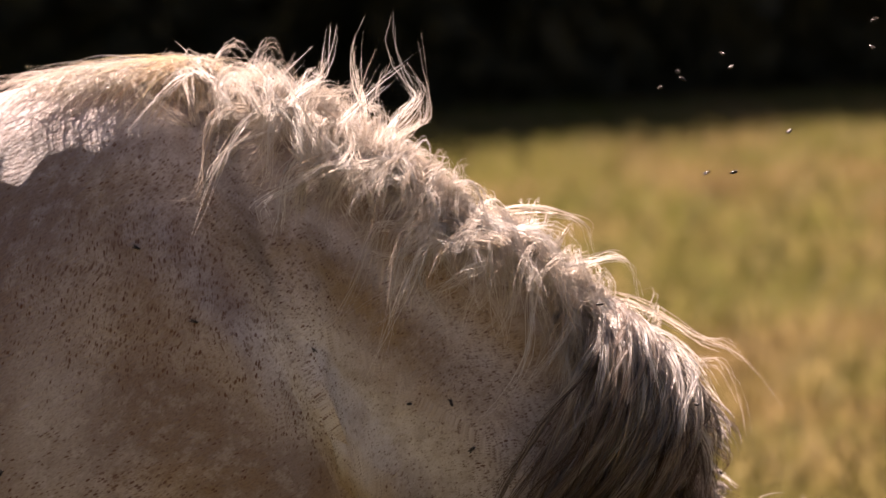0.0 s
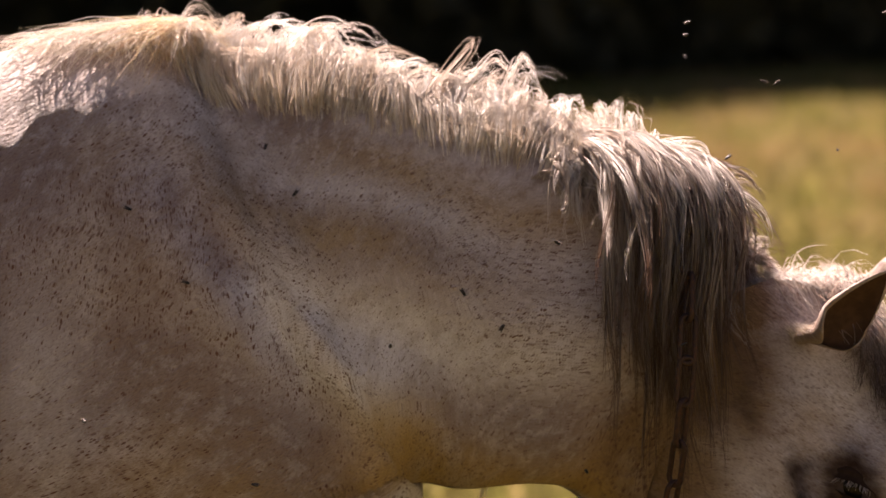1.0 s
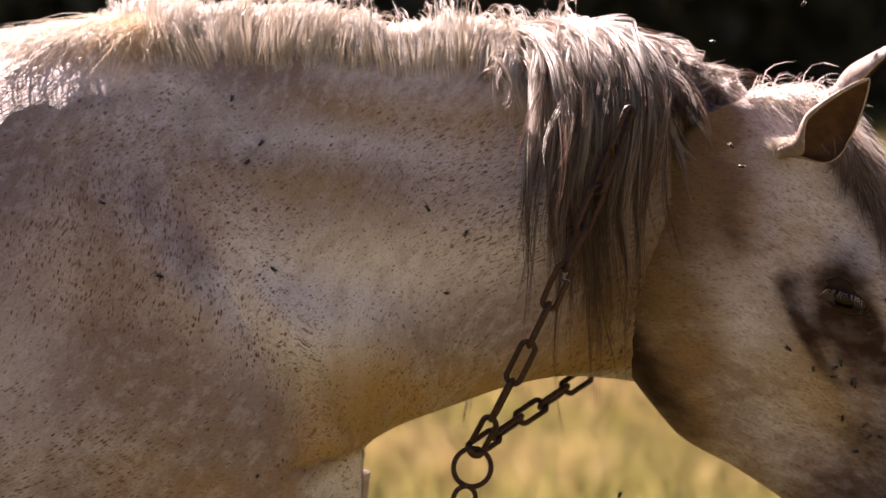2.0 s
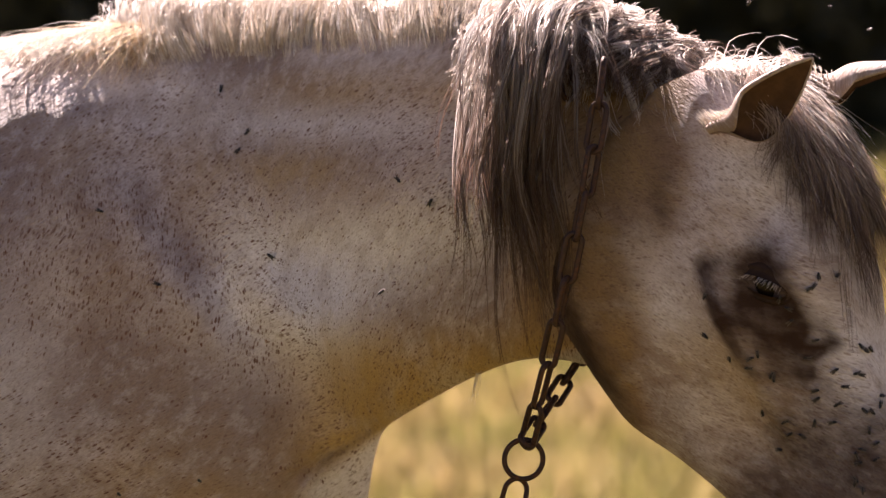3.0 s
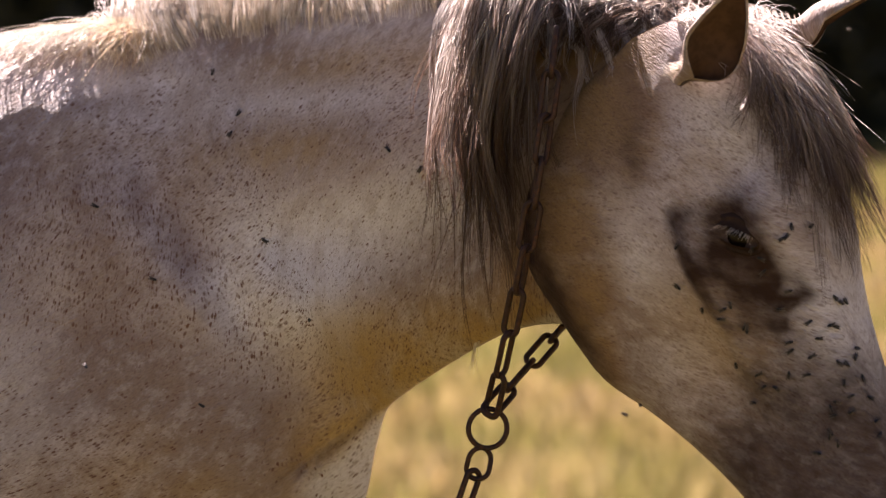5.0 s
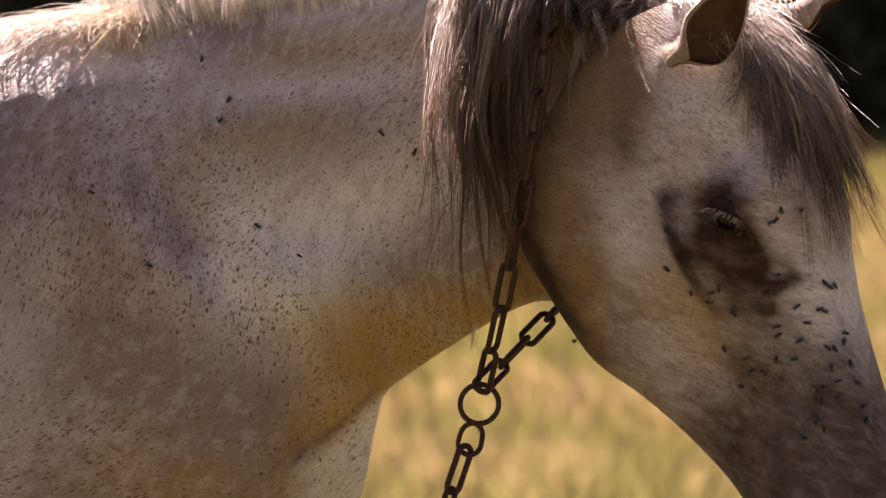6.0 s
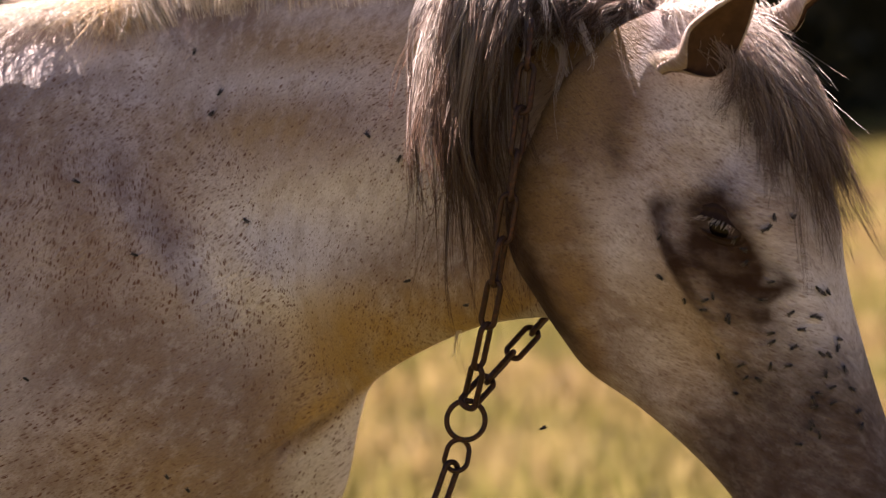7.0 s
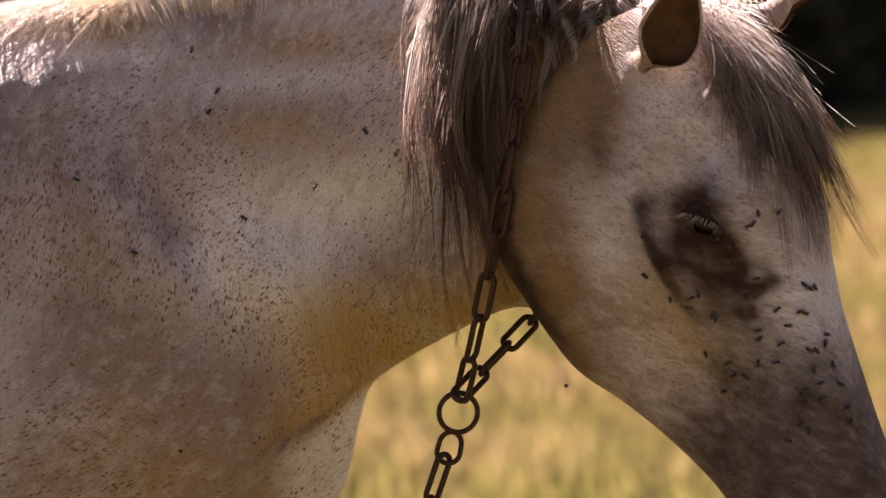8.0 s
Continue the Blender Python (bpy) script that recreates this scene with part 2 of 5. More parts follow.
def strands(name, curves, width, mats, tip=0.15, tone=None):
    """Thin tapered gutters, each turned its own way. curves: N x K x 3."""
    c = np.asarray(curves, float)
    n, k, _ = c.shape
    w = np.broadcast_to(np.asarray(width, float).reshape(-1, 1), (n, 1))
    tan = np.gradient(c, axis=1)
    tan /= np.linalg.norm(tan, axis=2, keepdims=True) + 1e-9
    ref = np.where(np.abs(tan[..., 2:3]) > 0.8, np.array([1.0, 0, 0]), np.array([0, 0, 1.0]))
    p = np.cross(tan, ref)
    p /= np.linalg.norm(p, axis=2, keepdims=True) + 1e-9
    q = np.cross(tan, p)
    taper = (1 - (1 - tip) * np.linspace(0, 1, k) ** 2)[None, :, None]
    rings = []
    roll = (np.arange(n) * 2.39996)[:, None, None]
    for a in (0.0, 2.0944, 4.1888):
        rings.append(c + (p * np.cos(a + roll) + q * np.sin(a + roll)) * (w[:, :, None] * 0.55 * taper))
    v = np.stack(rings, 2).reshape(-1, 3)
    base = (np.arange(n)[:, None, None] * k + np.arange(k - 1)[None, :, None]) * 3
    j = np.arange(2)[None, None, :]
    jn = j + 1
    f = np.stack([base + j, base + jn, base + jn + 3, base + j + 3], -1).reshape(-1, 4)
    me = bpy.data.meshes.new(name)
    me.vertices.add(len(v))
    me.vertices.foreach_set("co", v.ravel())
    me.loops.add(f.size)
    me.loops.foreach_set("vertex_index", f.ravel().astype(np.int32))
    me.polygons.add(len(f))
    me.polygons.foreach_set("loop_start", np.arange(0, f.size, 4, dtype=np.int32))
    me.polygons.foreach_set("use_smooth", np.ones(len(f), bool))
    for m in mats:
        me.materials.append(m)
    me.update(calc_edges=True)
    me.validate()
    a = me.attributes.new("tone", "FLOAT", "POINT")
    t = np.full(n, 0.5) if tone is None else np.asarray(tone, float)
    a.data.foreach_set("value", np.repeat(t, k * 3).astype(np.float32))
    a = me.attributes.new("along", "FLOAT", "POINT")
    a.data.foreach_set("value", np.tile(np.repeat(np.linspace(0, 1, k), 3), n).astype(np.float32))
    return me


def catmull(tab, s):
    """Rows of tab interpolated at the places s (array) by a Catmull-Rom spline."""
    tab = np.asarray(tab, float)
    s = np.clip(np.asarray(s, float), 0, len(tab) - 1 - 1e-9)
    i = s.astype(int)
    u = (s - i)[..., None]
    g = lambda d: tab[np.clip(i + d, 0, len(tab) - 1)]
    a, b, c, d = g(-1), g(0), g(1), g(2)
    return 0.5 * (2 * b + (c - a) * u + (2 * a - 5 * b + 4 * c - d) * u ** 2 + (3 * b - a - 3 * c + d) * u ** 3)


def unit(v):
    v = np.asarray(v, float)
    return v / (np.linalg.norm(v, axis=-1, keepdims=True) + 1e-12)


def bell(d2):
    return np.exp(-d2)


def smooth01(x):
    x = np.clip(x, 0, 1)
    return x * x * (3 - 2 * x)


# ---------------------------------------------------------------- meadow and wood
GY = 3.576                       # the horse stands this far from the camera
rng = np.random.default_rng(7)


def build_meadow():
    bm = bmesh.new()
    xs = [-900, -60, -20, 0, 20, 60, 900]
    ys = [-300, -20, 0, 20, 60, 120, 1800]
    vs = [[bm.verts.new((x, y, 0)) for x in xs] for y in ys]
    for i in range(len(ys) - 1):
        for j in range(len(xs) - 1):
            bm.faces.new((vs[i][j], vs[i][j + 1], vs[i + 1][j + 1], vs[i + 1][j]))
    me = bpy.data.meshes.new("ground")
    bm.to_mesh(me)
    bm.free()
    me.materials.append(SOIL)
    tagged(new("ground", me), "flat meadow soil under dry grass", "ground", kind="structure")
    # grass blades, thinning out with distance
    n = 210000
    far = 5.0 + 63.0 * rng.random(n) ** 1.6 + rng.normal(0, 3.0, n)
    side = rng.normal(0, 0.30, n) * (9.0 + np.abs(far) * 0.55) + 0.05 * far
    ring, turn = 0.3 + 20 * np.abs(rng.normal(0, 0.5, 110000)), rng.random(110000) * 2 * np.pi
    far = np.concatenate([far, 3 + ring * np.sin(turn)])
    side = np.concatenate([side, ring * np.cos(turn)])
    keep = edge_side(side, far) > -1.0
    far, side = far[keep], side[keep]
    n = len(far)
    clump = np.array([noise.noise((x * 0.8, y * 0.8, 0)) for x, y in zip(side, far)])
    tall = (0.10 + 0.15 * rng.random(n)) * (1 + 0.5 * clump) * (1 + np.maximum(far, 0) / 90)
    wide = 0.003 + 0.0009 * np.maximum(far, 0) ** 0.8
    ang = rng.random(n) * 2 * np.pi
    lean = (0.15 + 0.5 * rng.random(n)) * tall
    root = np.stack([side, far, np.zeros(n)], 1)
    d = np.stack([np.cos(ang), np.sin(ang), np.zeros(n)], 1)
    w = np.stack([-np.sin(ang + 0.7), np.cos(ang + 0.7), np.zeros(n)], 1) * wide[:, None]
    up = np.array([0, 0, 1.0])
    mid = root + up * (tall * 0.6)[:, None] + d * (lean * 0.3)[:, None]
    top = root + up * tall[:, None] + d * lean[:, None]
    v = np.stack([root - w, root + w, mid + w * 0.8, mid - w * 0.8, top], 1).reshape(-1, 3)
    b = np.arange(n)[:, None] * 5
    quads = (b + np.array([0, 1, 2, 3])).tolist()
    tris = (b + np.array([3, 2, 4])).tolist()
    me = bpy.data.meshes.new("meadow_grass")
    me.from_pydata(v.tolist(), [], quads + tris)
    me.materials.append(GRASS)
    me.update()
    tagged(new("meadow_grass", me), "tall dry yellow-green meadow grass", "grass", kind="stuff")


EDGE_A, EDGE_D = np.array([-4.4, 36.0]), np.array([0.385, 0.923])      # the foot of the wood


def edge_side(x, y):
    """Metres on the meadow's side of the wood's edge."""
    return (x - EDGE_A[0]) * EDGE_D[1] - (y - EDGE_A[1]) * EDGE_D[0]


def build_tree(seed):
    r = np.random.default_rng(seed)
    tree = new("tree")
    h = 8.5 + 2 * r.random()
    bm = bmesh.new()
    rings = []
    for k in range(8):
        f = k / 7
        rad = 0.24 * (1 - f) ** 0.8 + 0.03 + (0.12 if k == 0 else 0)
        ox, oy = 0.3 * math.sin(f * 3 + seed), 0.3 * math.cos(f * 2.2 + seed) - 0.3 * math.cos(seed)
        ox -= 0.3 * math.sin(seed)
        rings.append([bm.verts.new((ox + rad * math.cos(a * 0.7854), oy + rad * math.sin(a * 0.7854), f * h * 0.9 - 0.1)) for a in range(8)])
    for a, b in zip(rings, rings[1:]):
        for j in range(8):
            bm.faces.new((a[j], a[(j + 1) % 8], b[(j + 1) % 8], b[j]))
    for k in range(9):
        z = h * (0.12 + 0.08 * k)
        az = k * 2.4 + seed
        ln = 2.2 * (1 - 0.06 * k)
        q = [Vector((0.1, 0.1, z)), Vector((math.cos(az) * ln, math.sin(az) * ln, z + 0.9))]
        e = unit(np.cross(q[1] - q[0], (0, 0, 1))) * 0.06
        e = Vector(e)
        f = Vector((0, 0, 0.06))
        lo = [bm.verts.new(q[0] + s) for s in (e, f, -e, -f)]
        hi = [bm.verts.new(q[1] + s * 0.3) for s in (e, f, -e, -f)]
        for j in range(4):
            bm.faces.new((lo[j], lo[(j + 1) % 4], hi[(j + 1) % 4], hi[j]))
    part("trunk", bm, BARK, tree)
    n = 2600
    z = 0.1 + (h - 0.1) * r.random(n) ** 0.9
    rad = (2.5 * np.sin(np.pi * np.clip(z / h, 0, 1) ** 0.8) + 0.7) * (0.25 + 0.75 * np.sqrt(r.random(n)))
    a = r.random(n) * 2 * np.pi
    wob = 1 + 0.3 * np.sin(3 * a + z) + 0.2 * np.sin(5 * a - 2 * z)
    c = np.stack([rad * wob * np.cos(a), rad * wob * np.sin(a), z], 1)
    e1 = unit(r.normal(size=(n, 3)))
    e2 = unit(np.cross(e1, r.normal(size=(n, 3))))
    s = (0.16 + 0.20 * r.random(n))[:, None]
    v = np.stack([c - e1 * s, c + e2 * s * 0.5, c + e1 * s, c - e2 * s * 0.5], 1).reshape(-1, 3)
    me = bpy.data.meshes.new("crown")
    me.from_pydata(v.tolist(), [], (np.arange(n)[:, None] * 4 + np.arange(4)).tolist())
    me.update()
    part("crown", me, LEAF, tree)
    return tagged(tree, "dark leafy forest tree at the meadow's edge", "tree", "trees at the edge of the wood")


def build_wood():
    proto = [build_tree(s) for s in (1, 2, 3)]
    r = random.Random(4)
    k = 0
    for row in range(4):
        for i in range(-9, 24):
            d = i * 2.7 + r.uniform(-0.7, 0.7) + row * 1.2
            off = -1.8 - row * 3.0 + r.uniform(-0.5, 0.5)
            x = EDGE_A[0] + EDGE_D[0] * d + EDGE_D[1] * off
            y = EDGE_A[1] + EDGE_D[1] * d - EDGE_D[0] * off
            m = pose(x, y, 0, 0, 0, r.uniform(0, 360))
            if k < 3:
                proto[k].matrix_basis = m
            else:
                copy_thing(proto[k % 3], m)
            k += 1


build_meadow()
build_wood()

# ---------------------------------------------------------------- horse
horse = tagged(new("horse"), "flea-bitten grey pony wearing a rusty chain round its neck", "horse")
horse.location = (0, GY, 0)

# stations of body and neck: top x, top z, bottom x, bottom z, sideways, half width, narrowing of the top
BODY = [
    (-1.43, 1.00, -1.43, 0.88, 0.0, 0.03, 0.0),
    (-1.37, 1.17, -1.39, 0.74, 0.0, 0.14, 0.0),
    (-1.20, 1.245, -1.22, 0.66, 0.0, 0.215, 0.0),
    (-1.00, 1.245, -1.00, 0.63, 0.0, 0.245, 0.0),
    (-0.80, 1.205, -0.76, 0.61, 0.0, 0.255, 0.10),
    (-0.62, 1.215, -0.52, 0.61, 0.0, 0.245, 0.06),
    (-0.50, 1.250, -0.34, 0.63, 0.0, 0.225, 0.10),
    (-0.40, 1.268, -0.20, 0.68, 0.0, 0.205, 0.22),
    (-0.322, 1.276, -0.111, 0.776, -0.012, 0.182, 0.41),
    (-0.280, 1.278, -0.085, 0.864, -0.030, 0.163, 0.42),
    (-0.233, 1.283, -0.074, 0.898, -0.052, 0.140, 0.43),
    (-0.171, 1.287, -0.052, 0.919, -0.078, 0.118, 0.42),
    (-0.105, 1.292, -0.021, 0.941, -0.104, 0.102, 0.38),
    (-0.045, 1.297, 0.009, 0.960, -0.128, 0.092, 0.36),
    (0.014, 1.299, 0.038, 0.976, -0.156, 0.085, 0.32),
    (0.072, 1.297, 0.064, 0.985, -0.187, 0.084, 0.26),
    (0.119, 1.286, 0.085, 0.987, -0.214, 0.084, 0.12),
    (0.152, 1.273, 0.105, 0.985, -0.245, 0.080, 0.06),
    (0.188, 1.259, 0.132, 0.985, -0.290, 0.070, 0.0),
    (0.214, 1.238, 0.159, 0.989, -0.325, 0.052, 0.0),
]
N0 = 8                            # station at which the neck begins
NB = 17                           # station at the poll; those past it lie inside the head
NX = len(BODY) - 1


SECT_S = [0, 8, 9, 10, 11, 12, 13, 14, 15, 16, 17, 18, 19]
SECT_YAW = [0, 1, 3, 6, 10, 15, 20, 25, 30, 34, 37, 39, 40]      # how far each section is turned towards the viewer


def fold_x(z):
    """The front edge of the shoulder blade."""
    return np.interp(z, [0.80, 0.85, 0.98, 1.09, 1.22, 1.30], [-0.16, -0.168, -0.205, -0.285, -0.372, -0.43])


def body_at(s, th):
    """Points of the body's skin. th: 0 at the top, +pi/2 on the right flank."""
    s, th = np.broadcast_arrays(np.asarray(s, float), np.asarray(th, float))
    r = catmull(BODY, s)
    T = np.stack([r[..., 0], r[..., 4], r[..., 1]], -1)
    B = np.stack([r[..., 2], r[..., 4], r[..., 3]], -1)
    turn = np.radians(np.interp(s, SECT_S, SECT_YAW))
    right = np.stack([-np.sin(turn), -np.cos(turn), 0 * turn], -1)
    c, sn = np.cos(th), np.sin(th)
    lat = r[..., 5] * np.sign(sn) * np.abs(sn) ** 0.86 * (1 - r[..., 6] * c * np.abs(c) ** 0.3)
    p = (T + B) / 2 + (T - B) / 2 * c[..., None]
    x, z = p[..., 0], p[..., 2]
    side = np.abs(sn)
    bulge = 0.018 * smooth01((fold_x(z) - x) / 0.05 + 0.5) * smooth01((1.20 - z) / 0.10) * smooth01((x + 0.62) / 0.2)
    bulge = bulge - 0.011 * bell(((x - fold_x(z) - 0.03) / 0.028) ** 2) * smooth01((1.16 - z) / 0.15)
    bulge = bulge + 0.010 * bell(((x + 0.39) / 0.05) ** 2 + ((z - 1.20) / 0.035) ** 2)
    bulge = bulge + 0.010 * bell(((x + 0.30) / 0.09) ** 2 + ((z - 0.86) / 0.09) ** 2)
    bulge = bulge + 0.016 * bell(((z - 1.12 - 0.10 * (x + 0.2)) / 0.05) ** 2) * smooth01((x + 0.36) / 0.1)
    bulge = bulge + 0.024 * bell(((x + 0.14) / 0.17) ** 2 + ((z - 1.015 + 0.2 * (x + 0.14)) / 0.048) ** 2)
    lump = np.sin(71 * x + 23 * z) * np.sin(43 * z - 31 * x + 1.3) + 0.5 * np.sin(123 * x - 51 * z + 0.6) * np.sin(67 * z + 39 * x)
    bulge = bulge + 0.0028 * lump * smooth01((-0.28 - x) / 0.08) * smooth01((z - 1.10) / 0.06)
    bulge = bulge + 0.008 * bell(((x + 0.385) / 0.022) ** 2 + ((z - 1.185) / 0.05) ** 2) - 0.006 * bell(((x + 0.43) / 0.02) ** 2 + ((z - 1.19) / 0.05) ** 2)
    crease = (z - 0.848 - 0.66 * (x + 0.168)) / 0.008
    dent = (0.014 * bell(crease ** 2) + 0.012 * smooth01(-crease / 3)) * smooth01((x + 0.19) / 0.03) * smooth01((-0.065 - x) / 0.02) * smooth01((z - 0.70) / 0.1)
    lat = lat + np.sign(sn) * (bulge * side - dent * smooth01(side / 0.25))
    return p + right * lat[..., None]


def body_normal(s, th):
    a = body_at(s + 0.02, th) - body_at(s - 0.02, th)
    b = body_at(s, th + 0.01) - body_at(s, th - 0.01)
    n = np.cross(a, b)
    mid = catmull(BODY, s)
    c = np.stack([(mid[..., 0] + mid[..., 2]) / 2, mid[..., 4], (mid[..., 1] + mid[..., 3]) / 2], -1)
    flip = np.sign(np.sum(n * (body_at(s, th) - c), -1, keepdims=True))
    return unit(n * np.where(flip == 0, 1, flip))


def ring_angles(nc=112):
    a = np.linspace(0, 2 * np.pi, nc, endpoint=False)
    return a - np.pi


def body_mesh(name, s0, s1, rings, collar, origin, caps=False, nc=112):
    th = ring_angles(nc)
    ss = np.linspace(s0, s1, rings)
    inset = np.zeros(rings)
    if collar > 0:
        ext = s1 + np.linspace(0.0, collar, 5)[0:]
        ext[0] += 1e-3
        ss = np.concatenate([ss, np.minimum(ext, NX)])
        inset = np.concatenate([inset, [0.0001, 0.0003, 0.0005, 0.0008, 0.0012]])
    s, t = np.meshgrid(ss, th, indexing="ij")
    p = body_at(s, t)
    nrm = body_normal(s, t)
    p = p - nrm * inset[:, None, None]
    arc = np.cumsum(np.concatenate([[0], np.linalg.norm(np.diff(catmull(BODY, np.linspace(0, NX, 400))[:, [0, 1]], axis=0), axis=1)]))
    along = np.interp(ss, np.linspace(0, NX, 400), arc)
    uv = np.stack([np.broadcast_to(along[:, None], s.shape), p[..., 2]], -1)
    z, x = p[..., 2], p[..., 0]
    # low: golden bounce light off the grass, painted into the neck's underside
    low = smooth01((1.05 - z - 0.12 * x) / 0.10) * smooth01((x + 0.205) / 0.11)
    q = lambda a, b, ra, rb, tilt=0.0: bell(((x - a) / ra) ** 2 + ((z - b - tilt * (x - a)) / rb) ** 2)
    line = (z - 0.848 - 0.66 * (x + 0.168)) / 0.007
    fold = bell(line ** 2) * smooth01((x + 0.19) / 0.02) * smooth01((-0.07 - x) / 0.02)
    under = smooth01(-line / 3) * smooth01((x + 0.175) / 0.04)
    attrs = {
        "stain_bounce": np.clip(1.0 * low * (1 - 0.8 * under) + 0.55 * smooth01((s - 14.2) / 1.6) + 0.70 * q(-0.17, 1.150, 0.11, 0.036, 0.05) + 0.50 * q(-0.05, 1.235, 0.16, 0.024, 0.06)
                         + 0.45 * q(-0.28, 0.84, 0.07, 0.07) + 0.35 * q(-0.36, 1.06, 0.05, 0.05), 0, 0.92).ravel(),
        # pale coat patches; those on the neck also carry painted bluish skylight
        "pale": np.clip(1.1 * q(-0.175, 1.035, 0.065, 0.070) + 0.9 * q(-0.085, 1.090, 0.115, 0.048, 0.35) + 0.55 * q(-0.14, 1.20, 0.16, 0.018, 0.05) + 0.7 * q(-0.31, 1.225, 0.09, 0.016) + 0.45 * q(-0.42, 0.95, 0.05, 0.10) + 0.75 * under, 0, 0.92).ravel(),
        "fleck": (smooth01((1.275 - z) / 0.06) * 0.9 + 0.1).ravel(),
        # dark and dusk also paint shade behind the jaw; dark shades the breast fold
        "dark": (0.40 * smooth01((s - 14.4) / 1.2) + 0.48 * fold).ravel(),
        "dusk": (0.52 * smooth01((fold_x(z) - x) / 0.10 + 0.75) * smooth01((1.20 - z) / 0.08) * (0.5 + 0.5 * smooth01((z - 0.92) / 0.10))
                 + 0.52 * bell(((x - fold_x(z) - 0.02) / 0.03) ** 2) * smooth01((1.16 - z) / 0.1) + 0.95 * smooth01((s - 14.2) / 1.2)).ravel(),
    }
    faces = grid_faces(len(ss), nc)
    verts = (p - origin).reshape(-1, 3)
    if caps:
        faces.append(tuple(range(nc)))
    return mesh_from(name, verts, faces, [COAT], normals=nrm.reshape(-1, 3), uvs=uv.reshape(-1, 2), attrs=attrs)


S_FREE, S_FULL = 7.4, 9.8        # the bend of the neck fades in between these stations
S_TRUNK = 6.9                    # the trunk ends here; what follows is cut into slices
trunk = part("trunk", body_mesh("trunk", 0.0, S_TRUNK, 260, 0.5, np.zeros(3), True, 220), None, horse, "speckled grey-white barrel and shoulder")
seg_s = np.concatenate([np.linspace(S_TRUNK, 10.0, 45)[:-1], np.linspace(10.0, NB, 71), np.linspace(NB, NX, 15)[1:]])
SEG = len(seg_s) - 1
LAST = 44 + 69                   # the last segment before the poll
neck_parts, neck_mid = [], []
for i in range(SEG):
    s0, s1 = seg_s[i], seg_s[i + 1]
    r = catmull(BODY, np.array([(s0 + s1) / 2]))[0]
    o = np.array([(r[0] + r[2]) / 2, r[4], (r[1] + r[3]) / 2])
    neck_mid.append(o)
    last = i == SEG - 1
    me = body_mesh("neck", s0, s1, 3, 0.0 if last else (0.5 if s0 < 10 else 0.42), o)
    ob = part("neck", me, None, horse, "speckled grey neck, tinted with yellowish grass bounce underneath")
    ob.location = o
    neck_parts.append(ob)

# ---- head, in its own space: x from poll to muzzle, z out of the forehead, -y its right side
HEAD = [
    (-0.050, -0.050, -0.110, 0.030, 0.0),
    (-0.025, -0.012, -0.190, 0.044, -0.05),
    (0.010, 0.002, -0.240, 0.062, -0.05),
    (0.050, 0.010, -0.270, 0.078, 0.0),
    (0.095, 0.015, -0.282, 0.090, 0.05),
    (0.140, 0.015, -0.274, 0.096, 0.12),
    (0.180, 0.010, -0.266, 0.093, 0.18),
    (0.220, 0.004, -0.254, 0.080, 0.18),
    (0.265, -0.002, -0.222, 0.067, 0.14),
    (0.315, -0.006, -0.192, 0.058, 0.10),
    (0.370, -0.010, -0.166, 0.054, 0.05),
    (0.425, -0.014, -0.152, 0.054, 0.0),
    (0.475, -0.024, -0.138, 0.055, 0.0),
    (0.510, -0.042, -0.120, 0.046, 0.0),
    (0.532, -0.072, -0.100, 0.020, 0.0),
]
NH = len(HEAD) - 1
EYE = np.array([0.165, -0.083, -0.040])


def head_at(s, th):
    s, th = np.broadcast_arrays(np.asarray(s, float), np.asarray(th, float))
    r = catmull(HEAD, s)
    c, sn = np.cos(th), np.sin(th)
    x = r[..., 0]
    cs = np.sign(c) * np.abs(c) ** 0.9
    z = (r[..., 1] + r[..., 2]) / 2 + (r[..., 1] - r[..., 2]) / 2 * cs
    lat = r[..., 3] * np.abs(sn) ** 0.72 * (1 + r[..., 4] * c)
    side = np.abs(sn) ** 0.5
    b = 0.017 * bell(((x - 0.165) / 0.035) ** 2 + ((z + 0.012) / 0.018) ** 2)          # brow
    b = b - 0.010 * bell(((x - 0.165) / 0.026) ** 2 + ((z + 0.042) / 0.018) ** 2)      # eye socket
    b = b - 0.013 * bell(((x - 0.110) / 0.028) ** 2 + ((z + 0.022) / 0.020) ** 2)      # hollow above the eye
    b = b + 0.010 * bell(((x - 0.090) / 0.070) ** 2 + ((z + 0.140) / 0.065) ** 2)      # cheek
    ridge = -0.080 - 0.06 * (x - 0.16)
    b = b + 0.013 * bell(((z - ridge) / 0.014) ** 2) * smooth01((x - 0.12) / 0.06) * smooth01((0.33 - x) / 0.08)
    b = b - 0.015 * bell(((x - 0.27) / 0.05) ** 2 + ((z + 0.120) / 0.03) ** 2)
    b = b + 0.010 * bell(((x - 0.470) / 0.034) ** 2 + ((z + 0.060) / 0.026) ** 2)      # nostril
    b = b - 0.024 * bell(((x - 0.486) / 0.013) ** 2 + ((z + 0.064) / 0.012) ** 2)
    b = b - 0.006 * bell(((z + 0.098) / 0.006) ** 2) * smooth01((x - 0.43) / 0.03)     # mouth
    lat = (lat + b * side) * np.sign(sn)
    return np.stack([x, -lat, z], -1)


